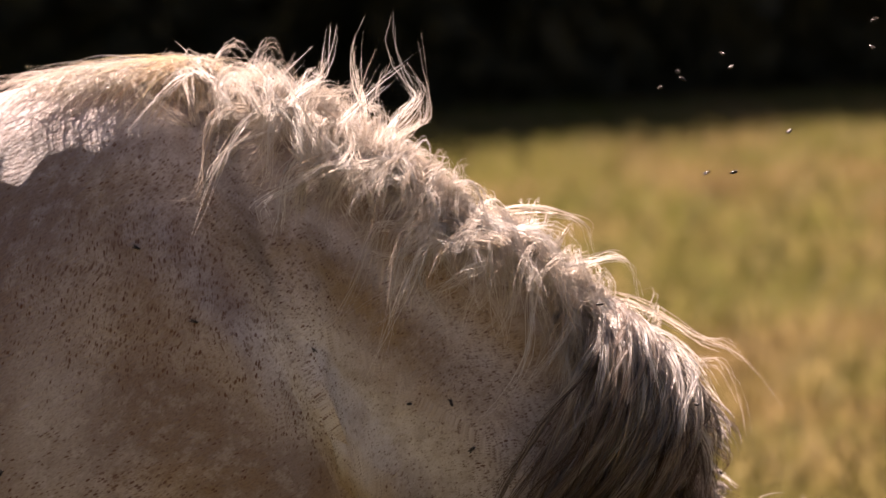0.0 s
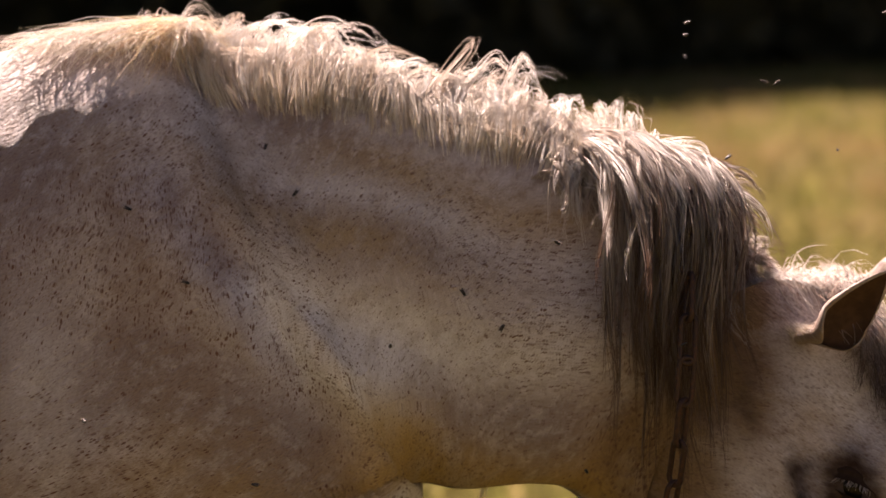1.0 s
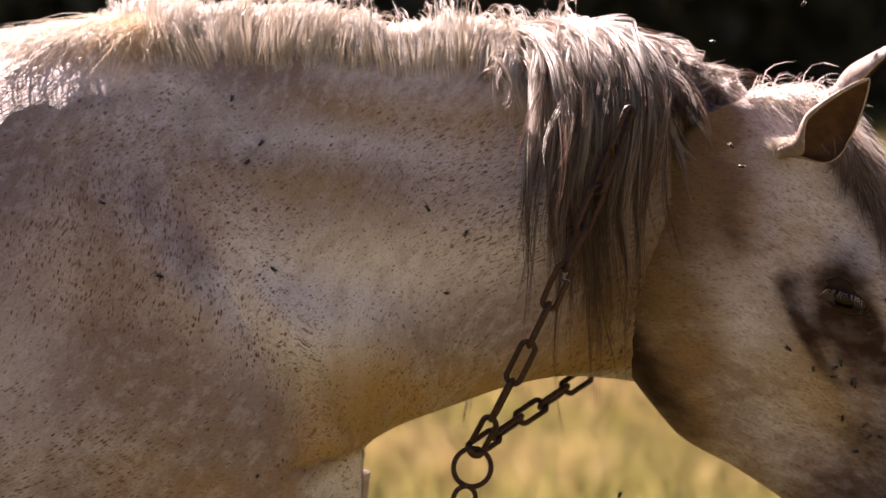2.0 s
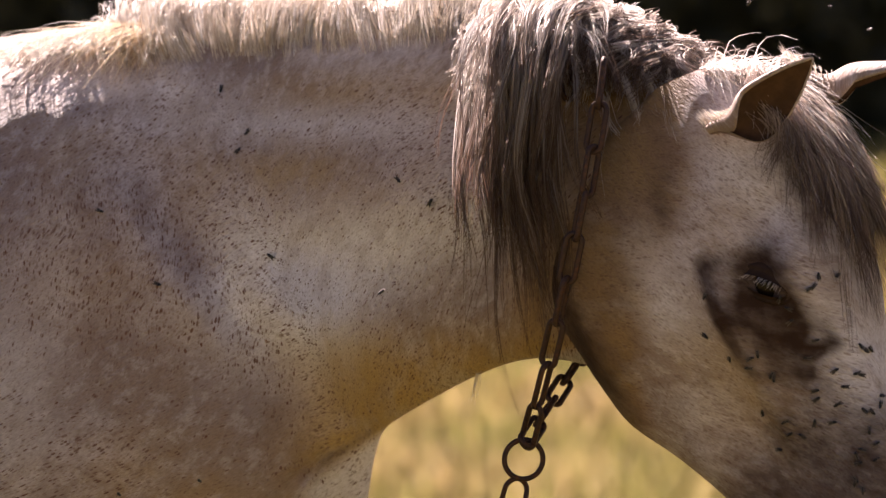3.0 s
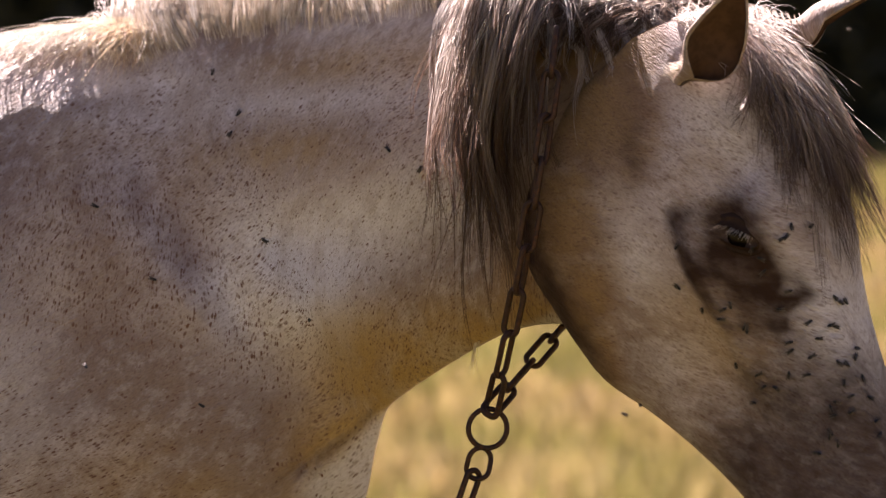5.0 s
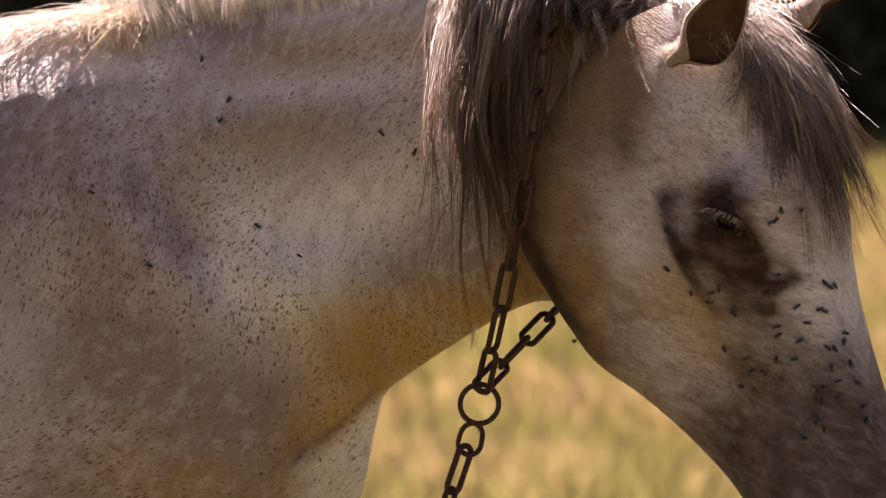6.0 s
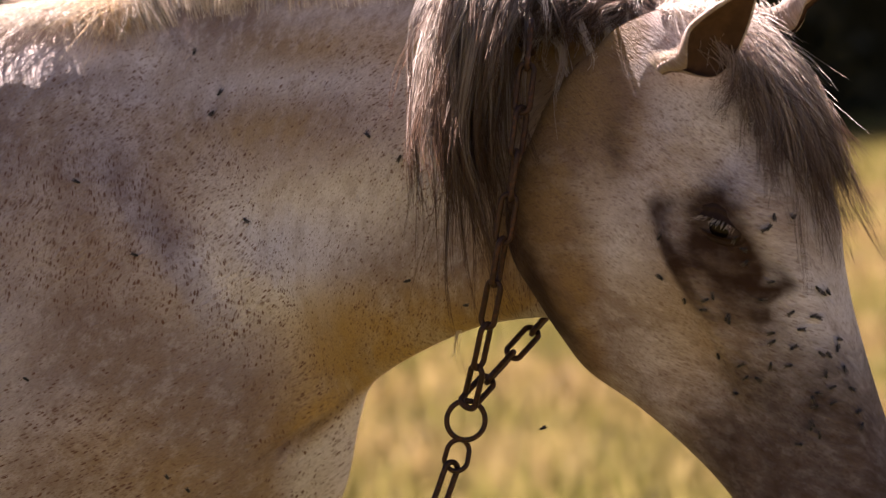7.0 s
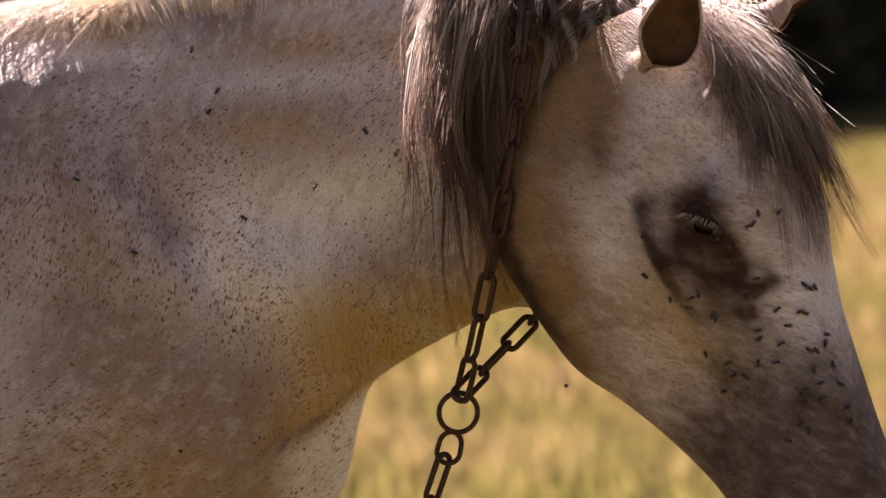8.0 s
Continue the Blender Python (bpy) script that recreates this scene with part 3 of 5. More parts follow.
def head_mesh():
    nc, nr = 160, 150
    th = ring_angles(nc)
    ss = np.linspace(0, NH, nr)
    s, t = np.meshgrid(ss, th, indexing="ij")
    p = head_at(s, t)
    x, y, z = p[..., 0], p[..., 1], p[..., 2]
    q = lambda a, b, ra, rb: bell(((x - a) / ra) ** 2 + ((z - b) / rb) ** 2)
    side = smooth01(np.abs(y) / 0.05)
    wob = np.array([noise.noise((a * 28, b * 28, 3.1 + np.sign(c))) for a, b, c in zip(x.ravel(), z.ravel(), y.ravel())]).reshape(x.shape)
    dark = 1.7 * q(0.162, -0.038, 0.031, 0.024) + 1.35 * q(0.213, -0.037, 0.025, 0.018) + 0.75 * q(0.228, -0.012, 0.016, 0.007) + 0.72 * q(0.190, -0.060, 0.040, 0.023) + 0.30 * q(0.240, -0.060, 0.030, 0.026)
    dark = dark + 0.85 * q(0.235, -0.026, 0.006, 0.012) + 0.8 * q(0.248, -0.043, 0.008, 0.008) + 0.9 * q(0.176, -0.084, 0.052, 0.0085) + 0.7 * q(0.130, -0.074, 0.016, 0.015)
    dark = dark + 0.30 * q(0.055, -0.106, 0.034, 0.014) + 0.22 * q(0.145, -0.016, 0.018, 0.016) + 0.25 * q(0.275, -0.085, 0.022, 0.020)
    # rim: shade along the jaw's underside, put into the coat colour
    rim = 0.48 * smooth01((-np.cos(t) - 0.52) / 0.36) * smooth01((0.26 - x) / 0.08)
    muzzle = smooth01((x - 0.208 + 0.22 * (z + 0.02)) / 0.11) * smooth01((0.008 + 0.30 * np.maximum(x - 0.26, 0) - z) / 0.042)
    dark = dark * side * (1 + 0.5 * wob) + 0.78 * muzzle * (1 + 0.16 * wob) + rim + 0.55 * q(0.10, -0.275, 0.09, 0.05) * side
    # the shaded part behind the cheek is coloured darker; behind is its mask
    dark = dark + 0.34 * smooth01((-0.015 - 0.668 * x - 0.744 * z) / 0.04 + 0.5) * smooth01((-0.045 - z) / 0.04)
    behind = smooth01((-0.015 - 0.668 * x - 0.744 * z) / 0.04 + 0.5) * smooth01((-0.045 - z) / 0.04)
    stain_bounce = 0.45 * q(0.245, -0.09, 0.05, 0.03) + 0.55 * q(0.09, -0.05, 0.05, 0.02) + 0.25 * q(0.05, -0.02, 0.05, 0.03) + 0.55 * behind + 0.12 * q(0.17, -0.17, 0.05, 0.05)
    pale = 0.75 * q(0.06, -0.02, 0.06, 0.035) + 0.75 * q(0.26, -0.01, 0.07, 0.025) + 0.55 * q(0.14, -0.13, 0.06, 0.03)
    uv = np.stack([x, np.where(np.abs(y) > 0.03, z, z + (0.03 - np.abs(y)))], -1) + 7.0
    faces = grid_faces(nr, nc)
    faces.append(tuple(range(nc)))
    faces.append(tuple(range((nr - 1) * nc, nr * nc))[::-1])
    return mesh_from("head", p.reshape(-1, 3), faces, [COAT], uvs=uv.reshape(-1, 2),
                     attrs={"dark": dark.ravel(), "stain_bounce": stain_bounce.ravel(), "pale": pale.ravel(), "fleck": np.full(s.size, 0.55), "dusk": (0.95 * behind + 0.5 * smooth01((0.03 - x) / 0.05) * smooth01((-0.03 - z) / 0.03) + 0.30 * smooth01((-0.15 - z) / 0.08)).ravel()})


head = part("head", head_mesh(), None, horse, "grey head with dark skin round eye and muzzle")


def head_frame(x, z, side):
    """Point, outward normal and two tangents of the head's skin at (x, z)."""
    sx = float(np.interp(x, [h[0] for h in HEAD], np.arange(NH + 1)))
    ths = np.linspace(0.2, 2.8, 400)
    row = head_at(np.full(400, sx), ths)
    th = ths[int(np.argmin(np.abs(row[:, 2] - z)))]
    p = head_at(np.array([sx]), np.array([th]))[0]
    e = head_at(np.array([sx + 0.12]), np.array([th]))[0] - head_at(np.array([sx - 0.12]), np.array([th]))[0]
    g = head_at(np.array([sx]), np.array([th + 0.06]))[0] - head_at(np.array([sx]), np.array([th - 0.06]))[0]
    n = unit(np.cross(e, g))
    n = n if n[1] < 0 else -n
    e = unit(e)
    u = np.cross(e, n)
    u = u if u[2] > 0 else -u
    flip = np.array([1, -side, 1])
    return p * flip, n * flip, e * flip, u * flip


def build_eye(side):
    """Eyeball, two rimmed lids and pale lashes. side: -1 for the right eye."""
    p, n, e, u = head_frame(EYE[0], EYE[2], side)
    a = radians(52)
    slit, up = e * math.cos(a) + u * math.sin(a), u * math.cos(a) - e * math.sin(a)
    bm = bmesh.new()
    bmesh.ops.create_uvsphere(bm, u_segments=32, v_segments=20, radius=0.0230)
    eye = part("eye", bm, EYE_M, head, "dark brown eye")
    eye.location = p - n * 0.0185
    for kind, sg, open_h, fold in (("upper_lid", 1, 0.0066, 0.021), ("lower_lid", -1, 0.0070, 0.015)):
        nu, nv = 30, 12
        v = []
        for i in range(nu):
            t = math.pi * i / (nu - 1)
            c, q = math.cos(t), math.sin(t)
            for j in range(nv):
                f = j / (nv - 1)
                along_ = 0.0235 * c * (1 + 0.45 * f)
                high = sg * (open_h * q ** 0.9 + fold * f * (0.25 + 0.75 * q))
                dome = 0.0065 * (1 - 0.55 * c * c)
                lift = dome * (1 - f) ** 0.8 + 0.0022 * math.exp(-(f / 0.10) ** 2) + 0.0022 * math.exp(-((f - 0.42) / 0.10) ** 2) - 0.006 * f ** 2
                v.append(p + slit * along_ + up * high + n * lift)
        part(kind, mesh_from(kind, v, grid_faces(nu, nv, False), [LID]), None, head, "dark wrinkled eyelid")
    r = np.random.default_rng(5)
    cur = []
    for i in range(34):
        c = r.uniform(-0.75, 0.75)
        q = math.sqrt(1 - c * c)
        b = p + slit * 0.0235 * c + up * 0.0066 * q + n * (0.0085 - 0.003 * c * c)
        ln = r.uniform(0.007, 0.013)
        out = unit(n * 0.8 - up * r.uniform(0.3, 0.8) + slit * (c * 0.5 + r.uniform(-0.2, 0.2)))
        cur.append([b, b + out * ln * 0.5, b + out * ln + up * 0.0015])
    part("lashes", strands("lashes", cur, 0.0004, [LASH]), None, head, "pale eyelashes")


build_eye(-1)
build_eye(1)


def ear_mesh():
    """Stands along z, opens towards -y."""
    nv, na = 26, 25
    out, inn = [], []
    for i in range(nv):
        f = i / (nv - 1)
        w = 0.0300 * (math.sin(math.pi * (0.16 + 0.84 * f ** 0.85)) ** 0.75) * (1.0 if f < 0.98 else 0.6) * (0.22 + 0.78 * float(smooth01(f / 0.55))) + 0.001
        half = math.pi - 0.06 - 1.65 * min(1.0, f / 0.48) ** 1.35 - 0.5 * max(0.0, f - 0.48)
        bend = 0.014 * f * f
        root = 0.030 * (1 - float(smooth01(f / 0.34)))
        for j in range(na):
            a = -half + 2 * half * j / (na - 1)
            x, y = w * math.sin(a) * 1.05, w * math.cos(a) * (0.95 - 0.35 * f) + bend * 1.0 + root
            out.append((x, y, f * 0.122))
            g = max(0.0, 1 - 0.0028 / w) * float(smooth01((f - 0.06) / 0.24))
            inn.append((x * g, (y - bend - root) * g - 0.001 + bend + root, f * 0.122 - 0.001))
    fo = grid_faces(nv, na, False)
    k = len(out)
    fi = [tuple(q + k for q in face[::-1]) for face in fo]
    rim = []
    for j in (0, na - 1):
        for i in range(nv - 1):
            a, b = i * na + j, (i + 1) * na + j
            rim.append((a, b, b + k, a + k))
    me = mesh_from("ear", out + inn, fo + fi + rim, [COAT, EARIN], uvs=[(v[0], v[2]) for v in out + inn],
                   attrs={"dark": np.zeros(2 * k), "stain_bounce": np.full(2 * k, 0.15), "fleck": np.full(2 * k, 0.1)},
                   slots=[0] * len(fo) + [1] * len(fi) + [0] * len(rim))
    return me


EAR_NEAR, EAR_FAR = np.array([0.040, -0.083, -0.036]), np.array([0.002, 0.058, -0.014])
ear_near = part("ear", ear_mesh(), None, head, "pricked ear with a dark inside")
ear_far = part("ear", ear_mesh(), None, head, "pricked ear with a dark inside")


def ear_hair(ear, seed):
    """Soft pale hair round the root of an ear."""
    r = np.random.default_rng(seed)
    n, k = 900, 5
    co = np.empty(len(ear.data.vertices) * 3)
    ear.data.vertices.foreach_get("co", co)
    co = co.reshape(-1, 3)[: 26 * 25]
    row = (9 * r.random(n) ** 1.3).astype(int)
    col = r.integers(5, 20, n)
    p = co[row * 25 + col]
    mid = np.array([0.0, 0.016, 0.0]) + p * np.array([0, 0, 1.0])
    out = unit(p - mid)
    f = np.linspace(0, 1, k)[None, :, None]
    ln = (0.014 - 0.0115 * np.minimum(1, row / 8.0))[:, None, None] * r.uniform(0.5, 1.3, (n, 1, 1))
    d = out * 0.8 + np.array([0, 0, 0.4]) + r.normal(0, 0.10, (n, 3))
    c = p[:, None] + d[:, None] * f * ln + (out * 0.3 + np.array([0, 0, -0.5]))[:, None] * f ** 2 * ln
    ob = part("ear_hair", strands("ear_hair", c, 0.0005, [PALE], tone=r.random(n)), None, ear, "soft pale hair round the ear")
    return tagged(ob, kind="stuff")


ear_hair(ear_near, 41)
ear_hair(ear_far, 42)

# ---- legs and tail
def leg(x, y, top, front):
    rows = [(top, 0.10, 0.075), (0.62, 0.075, 0.058), (0.45, 0.048, 0.042), (0.40, 0.046, 0.042), (0.36, 0.040, 0.036), (0.24, 0.026, 0.024),
            (0.15, 0.026, 0.025), (0.11, 0.033, 0.032), (0.075, 0.027, 0.028), (0.05, 0.038, 0.036)]
    bend = (lambda z: 0.0) if front else (lambda z: -0.09 * math.exp(-((z - 0.42) / 0.13) ** 2) - 0.03)
    nc = 20
    v, at = [], 0
    for z, a, b in rows:
        for j in range(nc):
            t = 2 * math.pi * j / nc
            v.append((x + bend(z) + a * math.cos(t), y + b * math.sin(t), z))
    n = len(v)
    me = mesh_from("leg", v, grid_faces(len(rows), nc), [COAT], uvs=[(p[0], p[2]) for p in v],
                   attrs={"dark": np.zeros(n), "stain_bounce": np.full(n, 0.15), "fleck": np.full(n, 0.6)})
    ob = part("leg", me, None, horse)
    bm = bmesh.new()
    bmesh.ops.create_cone(bm, cap_ends=True, segments=20, radius1=0.056, radius2=0.040, depth=0.062)
    bmesh.ops.translate(bm, verts=bm.verts, vec=(x + bend(0.05) + 0.008, y, 0.030))
    part("hoof", bm, HOOF, ob, "dark horn hoof")


leg(-0.26, -0.105, 0.82, True)
leg(-0.20, 0.105, 0.82, True)
leg(-1.22, -0.115, 0.86, False)
leg(-1.14, 0.115, 0.86, False)
tail_c = []
for k in range(260):
    a = rng.normal(0, 0.02, 3)
    e = rng.normal(0, 0.05, 3)
    tail_c.append([np.array([-1.41, 0, 1.05]) + a * 0.6, np.array([-1.52, 0, 0.92]) + a, np.array([-1.55, 0, 0.62]) + e, np.array([-1.52, 0, 0.30]) + e * 1.3])
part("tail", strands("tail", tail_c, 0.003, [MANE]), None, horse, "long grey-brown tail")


# ---------------------------------------------------------------- how neck and head go
# seconds, poll x, y, z, turn towards the viewer, slope of the face, shift of the neck's root
HEAD_ROWS = [
    (0, 0.2893, -0.1057, 0.8107, 16.0, 70.0, -0.015, -0.023),
    (0.5, 0.3030, -0.0538, 0.8773, 18.0, 68.0, -0.008, -0.006),
    (1, 0.3400, -0.0361, 1.0061, 20.0, 66.0, -0.007, -0.034),
    (1.5, 0.3361, -0.0438, 1.1159, 22.0, 65.0, -0.013, -0.003),
    (2, 0.3570, -0.0749, 1.1876, 24.0, 65.0, -0.017, -0.034),
    (2.2, 0.3655, -0.1049, 1.2085, 25.0, 65.0, -0.010, -0.020),
    (2.75, 0.3113, -0.2310, 1.2188, 30.5, 65.5, -0.005, -0.010),
    (3.3, 0.2571, -0.3571, 1.2290, 36.0, 66.0, 0.000, 0.000),
    (3.5, 0.2666, -0.3451, 1.2367, 34.0, 65.0, 0.000, 0.000),
    (4, 0.2715, -0.3321, 1.2467, 34.0, 65.0, 0.000, 0.000),
    (4.5, 0.2607, -0.3431, 1.2599, 34.0, 65.0, 0.000, 0.000),
    (5.25, 0.2571, -0.3491, 1.2601, 35.0, 65.0, 0.000, 0.000),
    (6, 0.2535, -0.3551, 1.2603, 36.0, 65.0, 0.000, 0.000),
    (6.5, 0.2546, -0.3601, 1.2498, 35.0, 65.0, 0.000, 0.000),
    (7, 0.2577, -0.3571, 1.2470, 35.0, 65.0, 0.000, 0.000),
    (7.5, 0.2495, -0.3711, 1.2424, 36.0, 65.0, 0.000, 0.000),
    (8, 0.2446, -0.3771, 1.2439, 36.0, 65.0, 0.000, 0.000),
]
TIMES = [r[0] for r in HEAD_ROWS]
NECK_ROOT = np.array([-0.486, 0.0, 1.058])
ATLAS = np.array([0.03, 0.0, -0.085])


def head_pose(row):
    _, x, y, z, yaw, slope = row[:6]
    a, p = radians(yaw), radians(slope)
    A = Vector((math.cos(p) * math.cos(a), -math.cos(p) * math.sin(a), -math.sin(p)))
    N = Vector((math.sin(p) * math.cos(a), -math.sin(p) * math.sin(a), math.cos(p)))
    m = Matrix((A, N.cross(A), N)).transposed().to_4x4()
    m.translation = (x, y, z)
    return m


def neck_frames(row):
    """Frames along the neck's middle line, from the shoulder to the poll, at one time."""
    root = NECK_ROOT + np.array([row[6], 0, row[7]])
    end = np.array(head_pose(row) @ Vector(ATLAS))
    c = end - root
    size = np.linalg.norm(c)
    yaw, pit = math.atan2(-c[1], c[0]), math.atan2(c[2], math.hypot(c[0], c[1]))
    y1, p1, p0 = yaw * 2.334, pit * 1.488, -0.002 + 0.297 * pit
    t0 = 1.070 * size * np.array([math.cos(p0), 0, math.sin(p0)])
    t1 = size * np.array([math.cos(p1) * math.cos(y1), -math.cos(p1) * math.sin(y1), math.sin(p1)])
    out = []
    for i in range(SEG):
        u = min(1.0, max(0.0, ((seg_s[i] + seg_s[i + 1]) / 2 - N0) / (NB - N0)))
        p = (2 * u ** 3 - 3 * u * u + 1) * root + (u ** 3 - 2 * u * u + u) * t0 + (3 * u * u - 2 * u ** 3) * end + (u ** 3 - u * u) * t1
        d = (6 * u * u - 6 * u) * root + (3 * u * u - 4 * u + 1) * t0 + (6 * u - 6 * u * u) * end + (3 * u * u - 2 * u) * t1
        X = Vector(d).normalized()
        Y = Vector((0, 0, 1)).cross(X).normalized()
        m = Matrix((X, Y, X.cross(Y))).transposed().to_4x4()
        m.translation = p
        out.append(m)
    return out


REST = neck_frames(HEAD_ROWS[-1])
FRAMES = [neck_frames(r) for r in HEAD_ROWS]


def free_move(i, k):
    """What carries segment i from its rest to its place at the k-th time; it fades in from the shoulder."""
    full = FRAMES[k][i] @ REST[i].inverted()
    w = float(smooth01(((seg_s[i] + seg_s[i + 1]) / 2 - S_FREE) / (S_FULL - S_FREE)))
    c = Vector(neck_mid[i])
    q = Matrix.Identity(3).to_quaternion().slerp(full.to_quaternion(), w)
    return Matrix.Translation(c.lerp(full @ c, w)) @ q.to_matrix().to_4x4() @ Matrix.Translation(-c)


FLANK = [Vector(p) for p in body_at(seg_s[:-1], np.full(SEG, 1.35))]


def settle(k):
    """All segments at one time, each set sideways so that the flank runs on without a step."""
    out, before = [], Matrix()
    for i in range(SEG):
        m = free_move(i, k)
        m.translation.y += (before @ FLANK[i]).y - (m @ FLANK[i]).y
        out.append(m)
        before = m
    return out


MOVES = [settle(k) for k in range(len(HEAD_ROWS))]
ASIDE = [MOVES[k][LAST].translation.y - free_move(LAST, k).translation.y for k in range(len(HEAD_ROWS))]
HEAD_AT = [Matrix.Translation((0, ASIDE[k], 0)) @ head_pose(r) for k, r in enumerate(HEAD_ROWS)]


def join_head(k):
    """The segments at the poll go over into the head's own movement."""
    turn = HEAD_AT[k] @ HEAD_AT[-1].inverted()
    for i in range(SEG):
        w = float(smooth01(((seg_s[i] + seg_s[i + 1]) / 2 - 15.0) / 3.2))
        if w > 0:
            m, c = MOVES[k][i], Vector(neck_mid[i])
            q = m.to_quaternion().slerp(turn.to_quaternion(), w)
            MOVES[k][i] = Matrix.Translation((m @ c).lerp(turn @ c, w)) @ q.to_matrix().to_4x4() @ Matrix.Translation(-c)


for k in range(len(HEAD_ROWS)):
    join_head(k)


# how far the neck's six stations go and tilt beside the smooth bend, time by time
BEND_X = [
    (0.018, 0.011, 0.015, -0.007, -0.007, 0.006),
    (0.009, 0.004, -0.000, -0.005, -0.007, 0.015),
    (0.016, 0.005, -0.003, -0.009, 0.026, -0.002),
    (0.001, -0.004, -0.002, -0.014, 0.006, -0.011),
    (-0.003, -0.002, -0.004, -0.016, -0.002, -0.023),
    (-0.003, -0.004, -0.005, -0.007, -0.011, -0.016),
    (0.000, 0.000, 0.001, 0.003, 0.005, 0.008),
    (0.003, 0.003, 0.003, 0.010, 0.014, 0.007),
    (0.000, -0.000, -0.002, 0.003, 0.002, -0.005),
    (0.000, 0.000, -0.001, 0.003, 0.002, -0.002),
    (-0.000, -0.004, -0.002, 0.002, 0.008, 0.000),
    (0.001, -0.000, -0.003, 0.000, -0.000, -0.000),
    (0.001, -0.001, -0.003, -0.000, -0.001, -0.000),
    (0.001, 0.000, -0.001, 0.002, 0.002, 0.003),
    (-0.001, -0.001, -0.001, 0.003, 0.004, -0.003),
]
BEND_Z = [
    (-0.040, 0.042, 0.017, 0.023, -0.002, -0.004),
    (-0.039, -0.003, 0.028, 0.009, -0.004, 0.026),
    (-0.028, 0.005, 0.019, -0.005, 0.007, 0.005),
    (-0.007, -0.010, -0.012, -0.012, -0.014, 0.003),
    (-0.008, 0.009, 0.007, -0.011, -0.001, -0.004),
    (-0.007, -0.014, -0.008, -0.001, -0.000, -0.002),
    (-0.000, -0.000, -0.001, -0.001, -0.003, -0.005),
    (-0.004, -0.001, 0.002, 0.001, -0.002, -0.003),
    (-0.008, -0.006, -0.007, -0.008, -0.001, -0.003),
    (-0.003, -0.000, -0.002, -0.001, -0.005, -0.005),
    (-0.001, 0.002, 0.000, 0.004, 0.011, 0.000),
    (-0.004, -0.003, -0.001, -0.002, -0.010, -0.001),
    (-0.004, -0.001, 0.001, -0.003, -0.011, -0.003),
    (-0.004, -0.001, 0.001, -0.000, -0.006, -0.000),
    (-0.003, -0.000, 0.001, 0.001, 0.003, 0.001),
]
BEND_TILT = [
    (0.007, -0.000, -0.107, -0.174, -0.144, -0.089),
    (-0.043, -0.074, -0.091, -0.068, -0.030, -0.021),
    (-0.061, -0.090, -0.116, -0.118, -0.098, 0.014),
    (-0.007, 0.020, 0.069, 0.130, 0.126, 0.049),
    (0.037, 0.066, 0.076, 0.068, 0.024, -0.033),
    (0.009, 0.014, 0.015, 0.009, -0.002, -0.016),
    (-0.000, -0.001, -0.001, -0.002, -0.003, -0.004),
    (-0.005, -0.003, 0.009, 0.029, 0.035, 0.029),
    (-0.002, -0.003, -0.004, -0.006, -0.009, -0.012),
    (0.002, 0.010, 0.022, 0.034, 0.023, -0.007),
    (-0.014, -0.022, -0.017, 0.001, 0.012, 0.014),
    (-0.012, -0.020, -0.025, -0.029, -0.033, 0.004),
    (-0.006, -0.005, -0.002, -0.002, -0.009, 0.004),
    (-0.018, -0.027, -0.027, -0.020, -0.005, 0.004),
    (-0.012, -0.015, -0.015, -0.012, -0.014, -0.019),
]
HEAD_TURN = [0.000, 0.000, 0.030, 0.110, 0.160, 0.150, 0.000, -0.020, 0.020, 0.020, 0.020, 0.020, 0.020, 0.020, 0.020]
BEND_S = [7.1, 8.1, 9.4, 11.0, 13.0, 15.0, 17.5]
BEND_TIMES = [t for t in TIMES if t not in (2.75, 5.25)]


def bend_at(table, t):
    """One kind of bend at t for all segments, eased from segment to segment."""
    row = [0.0] + [float(np.interp(t, BEND_TIMES, [r[j] for r in table])) for j in range(6)]
    mid = (seg_s[:-1] + seg_s[1:]) / 2
    reach = np.interp(mid, [9.0, 11.0], [0.47, 1.27])
    v = sum(w * np.interp(mid + d * reach, BEND_S, row) for d, w in zip(np.linspace(-0.8, 0.8, 9), (1, 2, 3, 4, 5, 4, 3, 2, 1))) / 25
    v = v * smooth01((mid - S_TRUNK) / 0.8)
    return v, row[-1]


def bend(k):
    t = TIMES[k]
    (dx, hx), (dz, hz), (tilt, ht) = bend_at(BEND_X, t), bend_at(BEND_Z, t), bend_at(BEND_TILT, t)
    turn = float(np.interp(t, BEND_TIMES, HEAD_TURN))
    w = smooth01(((seg_s[:-1] + seg_s[1:]) / 2 - 14.0) / 3.5)
    def moved(m, c, x, z, a, b):
        spin = Matrix.Rotation(b, 4, "Z") @ Matrix.Rotation(a, 4, "Y")
        return Matrix.Translation(c + Vector((x, 0, z))) @ spin @ Matrix.Translation(-c) @ m
    for i in range(SEG):
        MOVES[k][i] = moved(MOVES[k][i], MOVES[k][i] @ Vector(neck_mid[i]), dx[i], dz[i], tilt[i], turn * w[i])
    HEAD_AT[k] = moved(HEAD_AT[k], HEAD_AT[k] @ Vector(ATLAS), hx, hz, ht, turn)


for k in range(len(HEAD_ROWS)):
    bend(k)


def neck_move(i, k):
    return MOVES[k][i]


def slope_of(m):
    return math.asin(max(-1, min(1, m.col[0][2])))


# ---------------------------------------------------------------- mane
locks = []                                  # hanging locks: (object, segment, own sway)
flops = []                                  # locks that lie over the crest: (object, segment, own phase)


def seg_of(s):
    return int(np.clip(np.searchsorted(seg_s, s) - 1, 0, SEG - 1))


